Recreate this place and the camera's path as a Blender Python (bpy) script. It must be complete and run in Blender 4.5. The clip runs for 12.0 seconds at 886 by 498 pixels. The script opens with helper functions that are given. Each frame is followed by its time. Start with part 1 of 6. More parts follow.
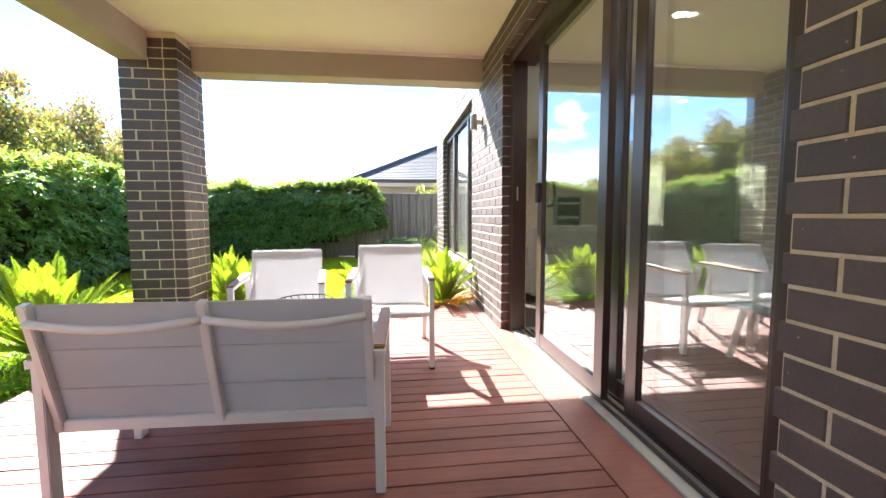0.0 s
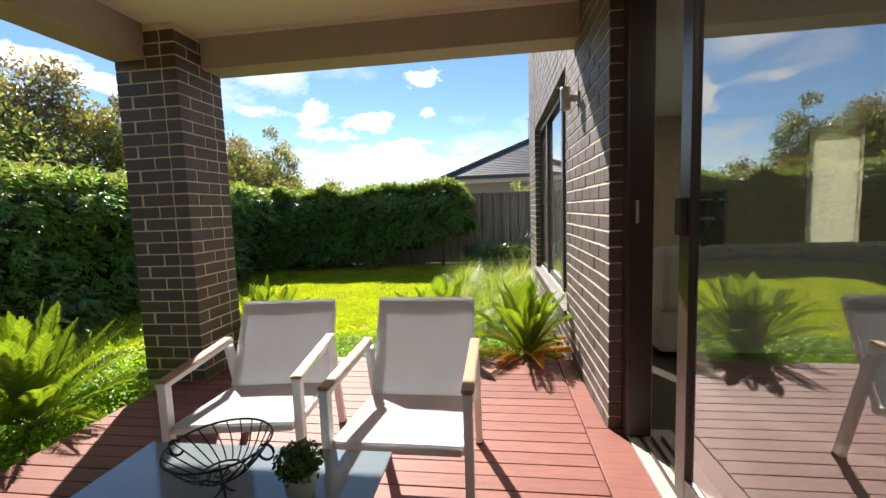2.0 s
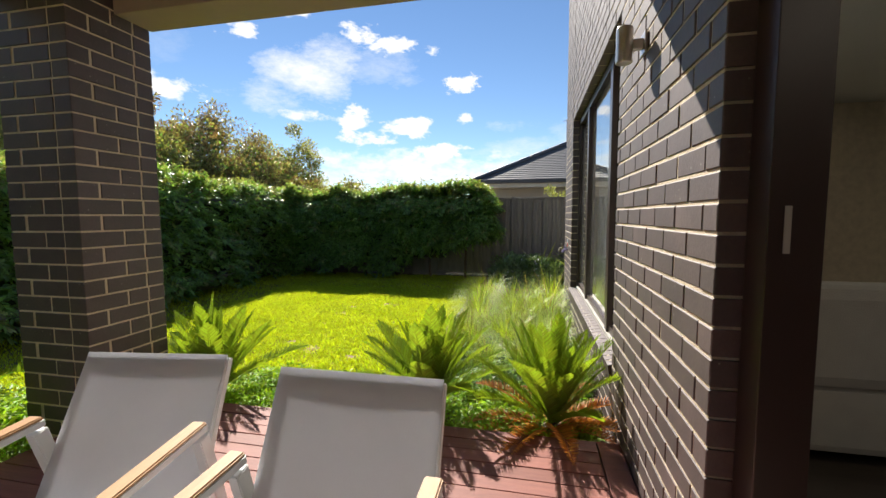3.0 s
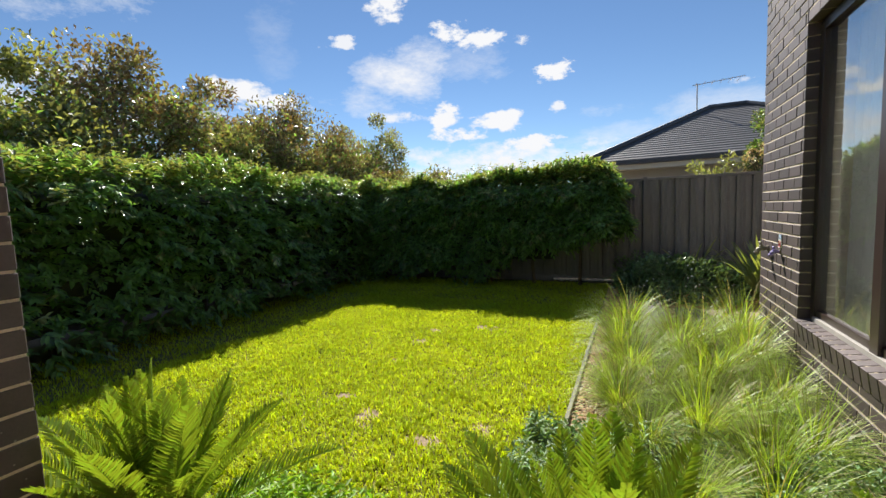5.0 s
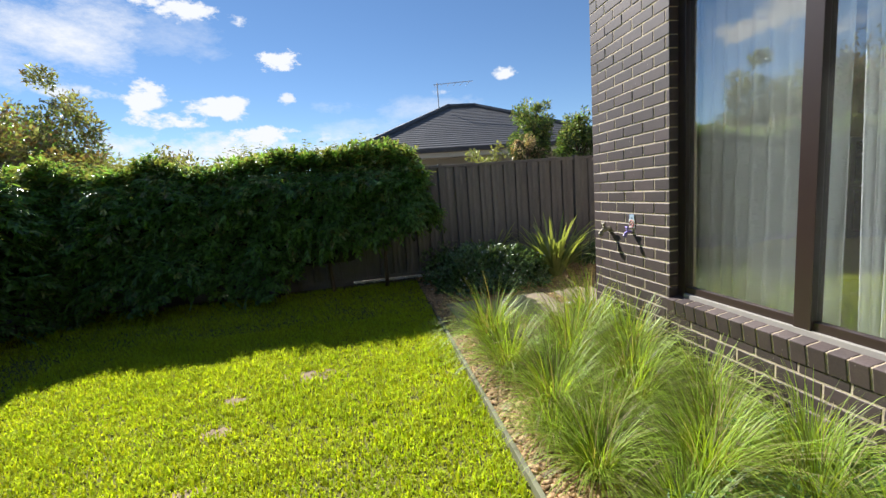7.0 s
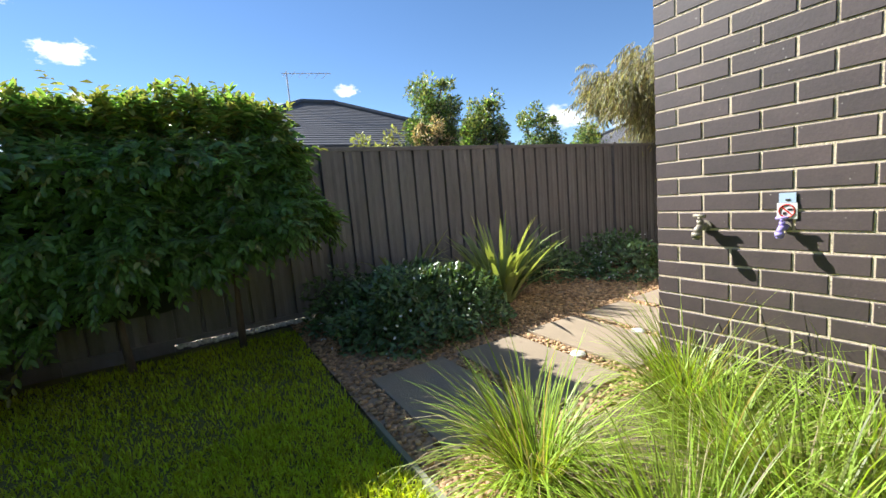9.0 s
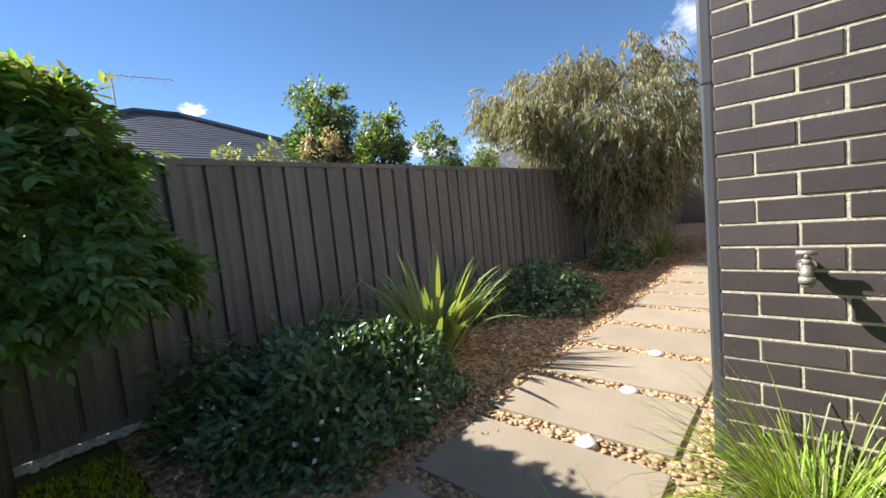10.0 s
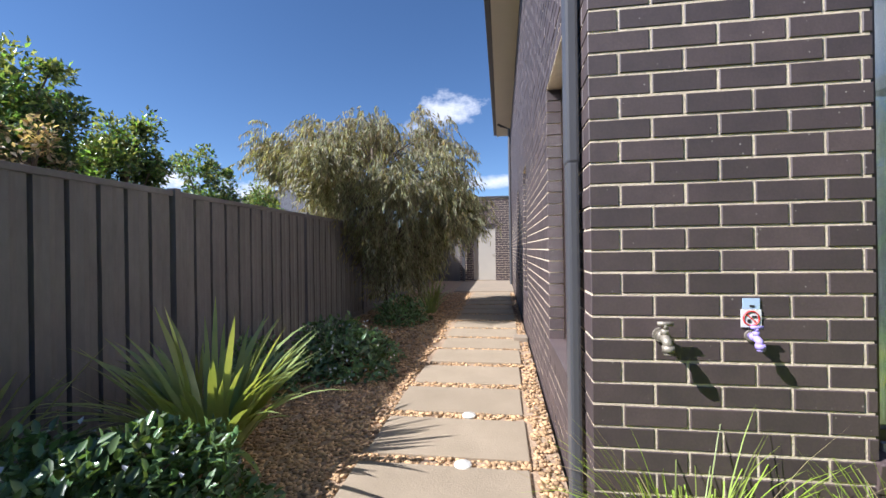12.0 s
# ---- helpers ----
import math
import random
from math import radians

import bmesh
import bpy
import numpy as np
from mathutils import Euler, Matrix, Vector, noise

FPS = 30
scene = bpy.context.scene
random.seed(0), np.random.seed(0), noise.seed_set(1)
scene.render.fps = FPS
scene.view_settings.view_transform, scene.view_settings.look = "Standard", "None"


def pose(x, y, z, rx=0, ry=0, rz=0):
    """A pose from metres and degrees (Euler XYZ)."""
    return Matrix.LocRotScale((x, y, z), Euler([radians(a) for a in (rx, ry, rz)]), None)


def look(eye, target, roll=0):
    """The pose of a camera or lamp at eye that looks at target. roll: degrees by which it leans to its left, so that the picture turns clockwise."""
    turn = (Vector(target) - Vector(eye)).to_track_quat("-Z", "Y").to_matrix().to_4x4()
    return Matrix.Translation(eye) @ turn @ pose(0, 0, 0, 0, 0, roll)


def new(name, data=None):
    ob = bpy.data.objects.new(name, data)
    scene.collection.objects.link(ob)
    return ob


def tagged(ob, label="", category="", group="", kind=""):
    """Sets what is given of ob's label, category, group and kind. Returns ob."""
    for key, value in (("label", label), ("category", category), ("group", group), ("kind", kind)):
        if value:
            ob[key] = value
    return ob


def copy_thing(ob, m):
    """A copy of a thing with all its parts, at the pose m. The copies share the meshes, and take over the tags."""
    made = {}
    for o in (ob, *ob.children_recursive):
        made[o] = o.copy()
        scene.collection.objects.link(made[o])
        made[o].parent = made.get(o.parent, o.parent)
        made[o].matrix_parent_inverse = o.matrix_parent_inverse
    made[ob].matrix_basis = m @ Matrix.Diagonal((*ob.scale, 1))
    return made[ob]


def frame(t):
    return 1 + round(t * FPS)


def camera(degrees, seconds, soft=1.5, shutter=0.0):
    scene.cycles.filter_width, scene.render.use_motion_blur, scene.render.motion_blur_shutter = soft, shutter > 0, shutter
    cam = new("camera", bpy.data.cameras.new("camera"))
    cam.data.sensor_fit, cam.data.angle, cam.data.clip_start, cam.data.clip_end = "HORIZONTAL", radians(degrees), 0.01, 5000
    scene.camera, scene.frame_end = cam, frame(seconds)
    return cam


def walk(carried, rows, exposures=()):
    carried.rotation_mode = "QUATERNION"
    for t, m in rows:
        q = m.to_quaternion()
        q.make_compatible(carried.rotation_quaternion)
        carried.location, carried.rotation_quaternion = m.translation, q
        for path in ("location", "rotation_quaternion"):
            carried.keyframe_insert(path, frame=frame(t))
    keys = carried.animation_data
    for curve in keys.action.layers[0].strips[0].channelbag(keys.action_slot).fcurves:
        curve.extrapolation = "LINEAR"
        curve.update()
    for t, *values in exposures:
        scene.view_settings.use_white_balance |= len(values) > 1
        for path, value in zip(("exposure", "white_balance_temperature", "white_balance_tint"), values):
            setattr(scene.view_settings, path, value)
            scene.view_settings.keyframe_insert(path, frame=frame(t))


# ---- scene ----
cam = camera(94.3, 12.0)
METRES, EYE, TILT, LEAN, TURN = 9.44, 1.10, 0.0, 0.0, -7.1
ROWS = [
    (0.0, 0.0, 0.0, 0.0, -0.02, -4.66, 0.21),
    (0.5, 0.0057, 0.0301, 0.0054, 15.79, -5.76, 0.91),
    (1.0, 0.0114, 0.0531, 0.0221, 19.16, -6.77, 1.39),
    (1.5, 0.0148, 0.084, 0.0226, 16.73, -6.18, 2.21),
    (2.0, 0.0217, 0.1319, 0.0228, 14.47, -5.41, 1.98),
    (2.5, 0.023, 0.1843, 0.0231, 15.93, -5.12, 0.95),
    (3.0, 0.019, 0.2386, 0.0223, 19.23, -4.61, 0.27),
    (3.5, 0.0141, 0.2923, 0.0202, 26.78, -4.3, -0.75),
    (3.7, 0.011, 0.3105, 0.0209, 30.35, -4.36, -0.94),
    (5.3, -0.0829, 0.4081, 0.0184, 31.2, -5.3, 2.9),
    (5.5, -0.0966, 0.4158, 0.0183, 25.05, -5.01, 4.35),
    (6.0, -0.1318, 0.4356, 0.0175, 8.06, -4.31, 7.07),
    (6.5, -0.1607, 0.4598, 0.0198, -1.75, -6.38, 5.23),
    (6.7, -0.1668, 0.4735, 0.0205, -1.1, -7.9, 4.7),
    (8.3, -0.2034, 0.6472, 0.003, -24.0, -6.0, 3.9),
    (8.5, -0.2052, 0.6692, 0.0016, -24.31, -7.41, 4.37),
    (9.0, -0.2079, 0.7263, 0.0004, -23.75, -7.23, 4.93),
    (9.5, -0.2052, 0.7861, 0.0027, -30.7, -6.35, 5.34),
    (10.0, -0.1963, 0.837, 0.0063, -41.72, -5.16, 5.66),
    (10.5, -0.1894, 0.8771, 0.0068, -59.7, -3.14, 4.33),
    (11.0, -0.1862, 0.8946, 0.0101, -71.22, -1.42, 1.85),
    (11.5, -0.1864, 0.899, 0.0102, -74.12, -0.13, 0.92),
    (12.0, -0.1861, 0.8993, 0.0099, -74.73, 0.01, 0.8),
]
walk(cam, [(t, pose(0, 0, EYE, TILT, LEAN, TURN) @ pose(METRES * x, METRES * y, METRES * z, 90 + pitch, roll, yaw)) for t, x, y, z, yaw, pitch, roll in ROWS],
     [(0.0, 2.9, 6400, 10), (0.5, 2.15, 6450, 10), (1.0, 1.80, 6450, 10), (1.5, 1.55, 6700, 10), (2.5, 1.22, 6850, 10), (3.7, 0.85, 6850, 10), (5.5, 0.76, 6600, 10),
      (6.7, 0.78, 6450, 10), (8.5, 1.1, 6350, 10), (9.5, 1.4, 6250, 10), (10.5, 1.0, 6000, 13), (12.0, 0.97, 5850, 15)])

# ---- world, sun ----
SUN = Vector((-0.53, 1.0, 0.99)).normalized()
SUN_EL = math.asin(SUN.z)
SUN_AZ = math.atan2(SUN.x, SUN.y)

world = bpy.data.worlds.new("sky_world")
scene.world = world
world.use_nodes = True
wn, wl = world.node_tree.nodes, world.node_tree.links
wn.clear()


def wmath(op, a, b=None, c=None, clamp=False):
    n = wn.new("ShaderNodeMath")
    n.operation, n.use_clamp = op, clamp
    for i, v in enumerate((a, b, c)):
        if v is None:
            continue
        if isinstance(v, (int, float)):
            n.inputs[i].default_value = v
        else:
            wl.new(v, n.inputs[i])
    return n.outputs[0]


sky = wn.new("ShaderNodeTexSky")
sky.sky_type, sky.sun_disc = "NISHITA", False
sky.sun_elevation, sky.sun_rotation = SUN_EL, SUN_AZ
sky.altitude = 1500
sky.air_density, sky.dust_density, sky.ozone_density = 1.0, 0.0, 3.0
coord = wn.new("ShaderNodeTexCoord")
sep = wn.new("ShaderNodeSeparateXYZ")
wl.new(coord.outputs["Generated"], sep.inputs[0])
el = wmath("ARCSINE", sep.outputs[2])
az = wmath("ARCTAN2", sep.outputs[0], sep.outputs[1])


def wnoise(scale, detail, rough, stretch=(1, 1, 1)):
    mp = wn.new("ShaderNodeMapping")
    mp.inputs["Scale"].default_value = stretch
    wl.new(coord.outputs["Generated"], mp.inputs[0])
    n = wn.new("ShaderNodeTexNoise")
    n.inputs["Scale"].default_value, n.inputs["Detail"].default_value, n.inputs["Roughness"].default_value = scale, detail, rough
    wl.new(mp.outputs[0], n.inputs[0])
    return n.outputs[0]


puff = wnoise(13, 9, 0.66, (1, 1, 1.9))
wisp = wnoise(6, 10, 0.70, (1, 1.4, 2.4))


def cloud(total, a, e, sa, se, soft, tex, gain, top):
    """One cloud at azimuth a and elevation e (degrees), broken up by a noise."""
    dx = wmath("MULTIPLY", wmath("SUBTRACT", az, radians(a)), 1 / radians(sa))
    dy = wmath("MULTIPLY", wmath("SUBTRACT", el, radians(e)), 1 / radians(se))
    r2 = wmath("ADD", wmath("MULTIPLY", dx, dx), wmath("MULTIPLY", dy, dy))
    v = wmath("SUBTRACT", wmath("MULTIPLY_ADD", wmath("SUBTRACT", tex, 0.52), gain * 2.1, 0.85), wmath("MULTIPLY", r2, 0.8))
    v = wmath("MULTIPLY", wmath("MULTIPLY", v, soft * 0.6, clamp=True), top)
    return v if total is None else wmath("MAXIMUM", total, v)


mask = None
for a, e, sa, se, soft, tex, gain, top in (
    (-34.5, 14.6, 6.5, 2.1, 1.3, wisp, 1.9, 0.85), (-30, 17.2, 6.5, 3.4, 1.3, wisp, 1.9, 0.92), (-26.5, 20.2, 5.0, 3.0, 1.3, wisp, 1.9, 0.92),
    (-20.5, 19.2, 6.0, 2.6, 0.8, wisp, 2.2, 0.7), (-31, 12.9, 3.6, 0.8, 2.0, puff, 2.6, 0.9), (-22.5, 22.9, 3.0, 1.5, 3.0, puff, 2.6, 1.0),
    (-18.5, 21.6, 3.8, 1.4, 3.0, puff, 2.6, 1.0), (-13.5, 20.9, 2.0, 0.8, 2.5, puff, 3.0, 0.9), (-31.3, 25.8, 3.2, 1.6, 2.6, puff, 3.0, 1.0),
    (-9.7, 17, 3.0, 1.4, 3.0, puff, 3.0, 1.0), (-23.4, 12.5, 2.2, 1.7, 3.0, puff, 2.6, 1.0), (-21.6, 10.6, 4.2, 1.3, 3.0, puff, 2.6, 1.0),
    (-18.8, 11.8, 3.2, 1.2, 3.0, puff, 2.6, 1.0), (-15.6, 11.7, 2.2, 1.5, 3.0, puff, 2.6, 1.0), (-45.6, 23.5, 2.6, 6.0, 0.5, wisp, 2.5, 0.4),
    (-50.5, 15.5, 4.6, 1.5, 2.6, puff, 2.0, 1.0), (-45.3, 14.2, 4.6, 1.3, 2.6, puff, 2.4, 1.0), (-37.7, 21.3, 2.2, 0.9, 2.5, puff, 3.2, 0.9),
    (-8.9, 12.9, 1.1, 0.9, 2.6, puff, 3.0, 0.9), (-16, 6.4, 20, 2.8, 1.6, puff, 2.0, 1.0), (-12, 8.6, 5, 1.1, 2.6, puff, 3.0, 1.0),
    (-3.5, 12, 4.5, 1.0, 0.9, wisp, 3.0, 0.55), (0, 8.6, 9, 2.0, 1.0, wisp, 1.6, 0.8), (9, 11.2, 7, 1.8, 0.9, wisp, 2.0, 0.75),
    (10.8, 13.0, 1.6, 0.8, 2.2, puff, 3.0, 0.9), (6, 6.6, 16, 2.6, 0.9, wisp, 2.0, 0.7),
    (82.5, 18.6, 4.8, 2.6, 1.5, wisp, 2.6, 0.9), (79, 16.0, 2.6, 1.8, 1.2, wisp, 2.6, 0.6), (89, 9.2, 6, 1.1, 1.8, wisp, 1.4, 1.0),
    (60, 7.6, 7, 2.6, 1.6, puff, 2.2, 1.0), (48, 9.0, 4, 1.4, 2.2, puff, 2.4, 1.0), (19.4, 14.5, 1.7, 0.9, 3.0, puff, 2.5, 1.0),
    (-70, 12, 14, 4, 1.5, puff, 3.2, 0.9), (-100, 14, 16, 6, 1.2, puff, 3.2, 0.9), (-135, 20, 18, 8, 1.2, wisp, 3.0, 0.8),
    (-60, 30, 9, 4, 0.8, wisp, 3.0, 0.6), (-72, 24, 12, 5, 1.2, wisp, 2.2, 0.8), (150, 15, 20, 6, 1.2, puff, 3.0, 0.9), (-85, 6, 30, 3, 1.6, puff, 2.6, 0.9)):
    mask = cloud(mask, a, e, sa, se, soft, tex, gain, top)
deep = wn.new("ShaderNodeHueSaturation")
deep.inputs["Saturation"].default_value = 1.08
wl.new(sky.outputs[0], deep.inputs["Color"])
whiten = wn.new("ShaderNodeMix")
whiten.data_type = "RGBA"
whiten.inputs[7].default_value = (7.6, 7.8, 8.2, 1)
wl.new(mask, whiten.inputs[0])
wl.new(deep.outputs[0], whiten.inputs[6])
sky_out = whiten.outputs[2]
bg = wn.new("ShaderNodeBackground")
bg.inputs["Strength"].default_value = 0.072
wl.new(sky_out, bg.inputs[0])
out = wn.new("ShaderNodeOutputWorld")
wl.new(bg.outputs[0], out.inputs[0])

sun = new("sun", bpy.data.lights.new("sun", "SUN"))
sun.data.energy, sun.data.angle, sun.data.color = 5.0, radians(0.53), (1.0, 0.965, 0.91)
sun.matrix_world = look((0, 0, 20), Vector((0, 0, 20)) - SUN)

# ---- materials ----


def material(name, c1, c2=None, scale=8.0, rough=0.6, bump=0.0, bump_scale=60.0, metal=0.0, fine=0.0, objrand=0.0, island=0.0, translucent=0.0, spec=0.5, stretch=(1, 1, 1), through_tint=(1.9, 1.7, 0.6)):
    """Procedural surface: two colours mixed by a broad noise, a fine grain, bump, and a random value per object or island."""
    m = bpy.data.materials.new(name)
    m.use_nodes = True
    nt = m.node_tree
    n, l = nt.nodes, nt.links
    b = n["Principled BSDF"]
    b.inputs["Roughness"].default_value, b.inputs["Metallic"].default_value = rough, metal
    b.inputs["Specular IOR Level"].default_value = spec
    geo = n.new("ShaderNodeNewGeometry")
    mp = n.new("ShaderNodeMapping")
    mp.inputs["Scale"].default_value = stretch
    l.new(geo.outputs["Position"], mp.inputs[0])
    tex = n.new("ShaderNodeTexNoise")
    tex.inputs["Scale"].default_value, tex.inputs["Detail"].default_value, tex.inputs["Roughness"].default_value = scale, 5, 0.6
    l.new(mp.outputs[0], tex.inputs[0])
    ramp = n.new("ShaderNodeMapRange")
    ramp.inputs[1].default_value, ramp.inputs[2].default_value = 0.3, 0.7
    l.new(tex.outputs[0], ramp.inputs[0])
    mix = n.new("ShaderNodeMix")
    mix.data_type = "RGBA"
    mix.inputs[6].default_value, mix.inputs[7].default_value = (*c1, 1), (*(c2 or c1), 1)
    l.new(ramp.outputs[0], mix.inputs[0])
    col = mix.outputs[2]
    for amount, source in ((objrand, "object"), (island, "island"), (fine, "fine")):
        if not amount:
            continue
        if source == "object":
            o = n.new("ShaderNodeObjectInfo").outputs["Random"]
        elif source == "island":
            o = geo.outputs["Random Per Island"]
        else:
            t2 = n.new("ShaderNodeTexNoise")
            t2.inputs["Scale"].default_value, t2.inputs["Detail"].default_value = bump_scale * 1.5, 3
            l.new(mp.outputs[0], t2.inputs[0])
            o = t2.outputs[0]
        mr = n.new("ShaderNodeMapRange")
        mr.inputs[3].default_value, mr.inputs[4].default_value = 1 - amount, 1 + amount
        l.new(o, mr.inputs[0])
        hsv = n.new("ShaderNodeHueSaturation")
        l.new(mr.outputs[0], hsv.inputs["Value"])
        l.new(col, hsv.inputs["Color"])
        if source == "island" and translucent:
            mh = n.new("ShaderNodeMapRange")
            mh.inputs[3].default_value, mh.inputs[4].default_value = 0.485, 0.515
            l.new(o, mh.inputs[0])
            l.new(mh.outputs[0], hsv.inputs["Hue"])
        col = hsv.outputs[0]
    l.new(col, b.inputs["Base Color"])
    if bump:
        t3 = n.new("ShaderNodeTexNoise")
        t3.inputs["Scale"].default_value, t3.inputs["Detail"].default_value = bump_scale, 4
        l.new(mp.outputs[0], t3.inputs[0])
        bp = n.new("ShaderNodeBump")
        bp.inputs["Strength"].default_value, bp.inputs["Distance"].default_value = bump, 0.01
        l.new(t3.outputs[0], bp.inputs["Height"])
        l.new(bp.outputs[0], b.inputs["Normal"])
    if translucent:
        tr = n.new("ShaderNodeBsdfTranslucent")
        warm = n.new("ShaderNodeMix")
        warm.data_type, warm.blend_type = "RGBA", "MULTIPLY"
        warm.inputs[0].default_value = 1
        warm.inputs[7].default_value = (*through_tint, 1)
        l.new(col, warm.inputs[6])
        l.new(warm.outputs[2], tr.inputs[0])
        ms = n.new("ShaderNodeMixShader")
        ms.inputs[0].default_value = translucent
        l.new(b.outputs[0], ms.inputs[1])
        l.new(tr.outputs[0], ms.inputs[2])
        l.new(ms.outputs[0], n["Material Output"].inputs[0])
    return m


def glass(name, tint, rough=0.0, ior=1.5):
    m = bpy.data.materials.new(name)
    m.use_nodes = True
    b = m.node_tree.nodes["Principled BSDF"]
    b.inputs["Base Color"].default_value, b.inputs["Roughness"].default_value = (*tint, 1), rough
    b.inputs["Transmission Weight"].default_value, b.inputs["IOR"].default_value = 1.0, ior
    # faint pale diffuse layer added to the glass, lifting dark panes like a haze
    haze = m.node_tree.nodes.new("ShaderNodeBsdfDiffuse")
    haze.inputs["Color"].default_value = (0.72, 0.71, 0.68, 1)
    film_mix = m.node_tree.nodes.new("ShaderNodeMixShader")
    film_mix.inputs[0].default_value = 0.022
    m.node_tree.links.new(b.outputs[0], film_mix.inputs[1])
    m.node_tree.links.new(haze.outputs[0], film_mix.inputs[2])
    m.node_tree.links.new(film_mix.outputs[0], m.node_tree.nodes["Material Output"].inputs[0])
    return m


def glow(name, color, strength):
    m = bpy.data.materials.new(name)
    m.use_nodes = True
    b = m.node_tree.nodes["Principled BSDF"]
    b.inputs["Emission Color"].default_value, b.inputs["Emission Strength"].default_value = (*color, 1), strength
    return m


M_BRICK = material("dark_brick", (0.056, 0.038, 0.036), (0.084, 0.056, 0.052), 7.0, 0.62, 0.09, 75, spec=0.85, fine=0.3, objrand=0.22, island=0.22, stretch=(1, 1, 1))
bn, bl = M_BRICK.node_tree.nodes, M_BRICK.node_tree.links
base_in = bn["Principled BSDF"].inputs["Base Color"]
geo_b = bn.new("ShaderNodeNewGeometry")
vor = bn.new("ShaderNodeTexVoronoi")
vor.inputs["Scale"].default_value = 26.0
bl.new(geo_b.outputs["Position"], vor.inputs["Vector"])
speck = bn.new("ShaderNodeMapRange")
speck.inputs[1].default_value, speck.inputs[2].default_value, speck.inputs[3].default_value, speck.inputs[4].default_value = 0.06, 0.10, 1.0, 0.0
bl.new(vor.outputs["Distance"], speck.inputs[0])
thin = bn.new("ShaderNodeTexNoise")
thin.inputs["Scale"].default_value = 5.0
bl.new(geo_b.outputs["Position"], thin.inputs[0])
gate = bn.new("ShaderNodeMapRange")
gate.inputs[1].default_value, gate.inputs[2].default_value, gate.inputs[4].default_value = 0.48, 0.60, 0.65
bl.new(thin.outputs[0], gate.inputs[0])
both = bn.new("ShaderNodeMath")
both.operation = "MULTIPLY"
bl.new(speck.outputs[0], both.inputs[0])
bl.new(gate.outputs[0], both.inputs[1])
lime = bn.new("ShaderNodeMix")
lime.data_type = "RGBA"
lime.inputs[7].default_value = (0.45, 0.41, 0.36, 1)
bl.new(base_in.links[0].from_socket, lime.inputs[6])
bl.new(both.outputs[0], lime.inputs[0])
bl.new(lime.outputs[2], base_in)
M_MORTAR = material("mortar", (0.74, 0.62, 0.45), (0.60, 0.49, 0.35), 12, 0.9, 0.5, 120, fine=0.2)
M_RENDER = material("beige_render", (0.40, 0.34, 0.27), (0.36, 0.31, 0.25), 3, 0.85, 0.15, 150)
M_CEIL = material("ceiling_paint", (0.74, 0.70, 0.58), (0.70, 0.66, 0.55), 1.5, 0.7, 0.03, 80)
M_DECK = material("stained_decking", (0.26, 0.098, 0.076), (0.195, 0.074, 0.06), 6, 0.58, 0.12, 60, spec=0.28, fine=0.25, objrand=0.16, stretch=(1, 8, 8))
M_DARK = material("dark_gap", (0.03, 0.022, 0.02), None, 5, 0.9)
M_ALU = material("bronze_aluminium", (0.038, 0.022, 0.019), (0.044, 0.027, 0.023), 4, 0.35, 0.02, 200, spec=0.6)
M_SILL = material("pale_sill", (0.42, 0.39, 0.35), (0.35, 0.33, 0.30), 6, 0.7, 0.1, 80)
M_FENCE = material("grey_steel_sheet", (0.150, 0.141, 0.138), (0.205, 0.193, 0.188), 5, 0.47, 0.04, 30, fine=0.16, spec=0.4, stretch=(1, 1, 0.22))
M_LAWN = material("lawn_soil", (0.125, 0.13, 0.025), (0.185, 0.17, 0.045), 2.5, 0.95, 0.6, 40, fine=0.35)
M_SOIL = material("bark_mulch", (0.12, 0.085, 0.055), (0.19, 0.145, 0.10), 5, 0.95, 0.8, 50, fine=0.4)
M_GRAVEL = material("gravel_bed", (0.42, 0.30, 0.19), (0.32, 0.22, 0.14), 30, 0.95, 0.9, 40, fine=0.4)
M_PEBBLE = material("river_pebble", (0.52, 0.335, 0.175), (0.38, 0.235, 0.115), 9, 0.75, 0.2, 70, island=0.5)
M_PAVER = material("sandstone_paver", (0.34, 0.268, 0.182), (0.285, 0.225, 0.15), 3, 0.85, 0.25, 90, fine=0.14, objrand=0.08)
M_CONC = material("concrete_path", (0.32, 0.255, 0.18), (0.27, 0.22, 0.16), 2, 0.9, 0.3, 80, fine=0.15)
M_HEDGE = material("hedge_leaf", (0.125, 0.24, 0.085), (0.18, 0.315, 0.105), 1.8, 0.34, island=0.5, translucent=0.48, spec=0.8)
# pale leaf colour that also carries the sheen of sunlit hedge tops
M_HEDGE2 = material("pale_leaf", (0.25, 0.30, 0.12), (0.35, 0.38, 0.18), 1.8, 0.27, island=0.5, translucent=0.26, spec=0.85)
M_RED = material("red_tinged_leaf", (0.33, 0.20, 0.12), (0.21, 0.19, 0.10), 1.2, 0.30, island=0.5, translucent=0.2, spec=0.8)
M_LITTER = material("dry_leaf", (0.40, 0.26, 0.15), (0.30, 0.19, 0.10), 5, 0.8, island=0.4)
M_BARK = material("bark", (0.16, 0.12, 0.085), (0.10, 0.075, 0.055), 20, 0.9, 0.8, 40, fine=0.3, stretch=(1, 1, 0.3))
# near-black: the shade deep inside the hedges, put into the colour
M_SHADOWLEAF = material("hedge_inner_shade", (0.022, 0.035, 0.012), (0.03, 0.03, 0.015), 6, 0.9, 0.6, 20)
M_GRASS = material("lawn_blade", (0.38, 0.47, 0.034), (0.50, 0.57, 0.050), 1.6, 0.65, island=0.35, translucent=0.45, spec=0.2, through_tint=(1.7, 1.6, 0.4))
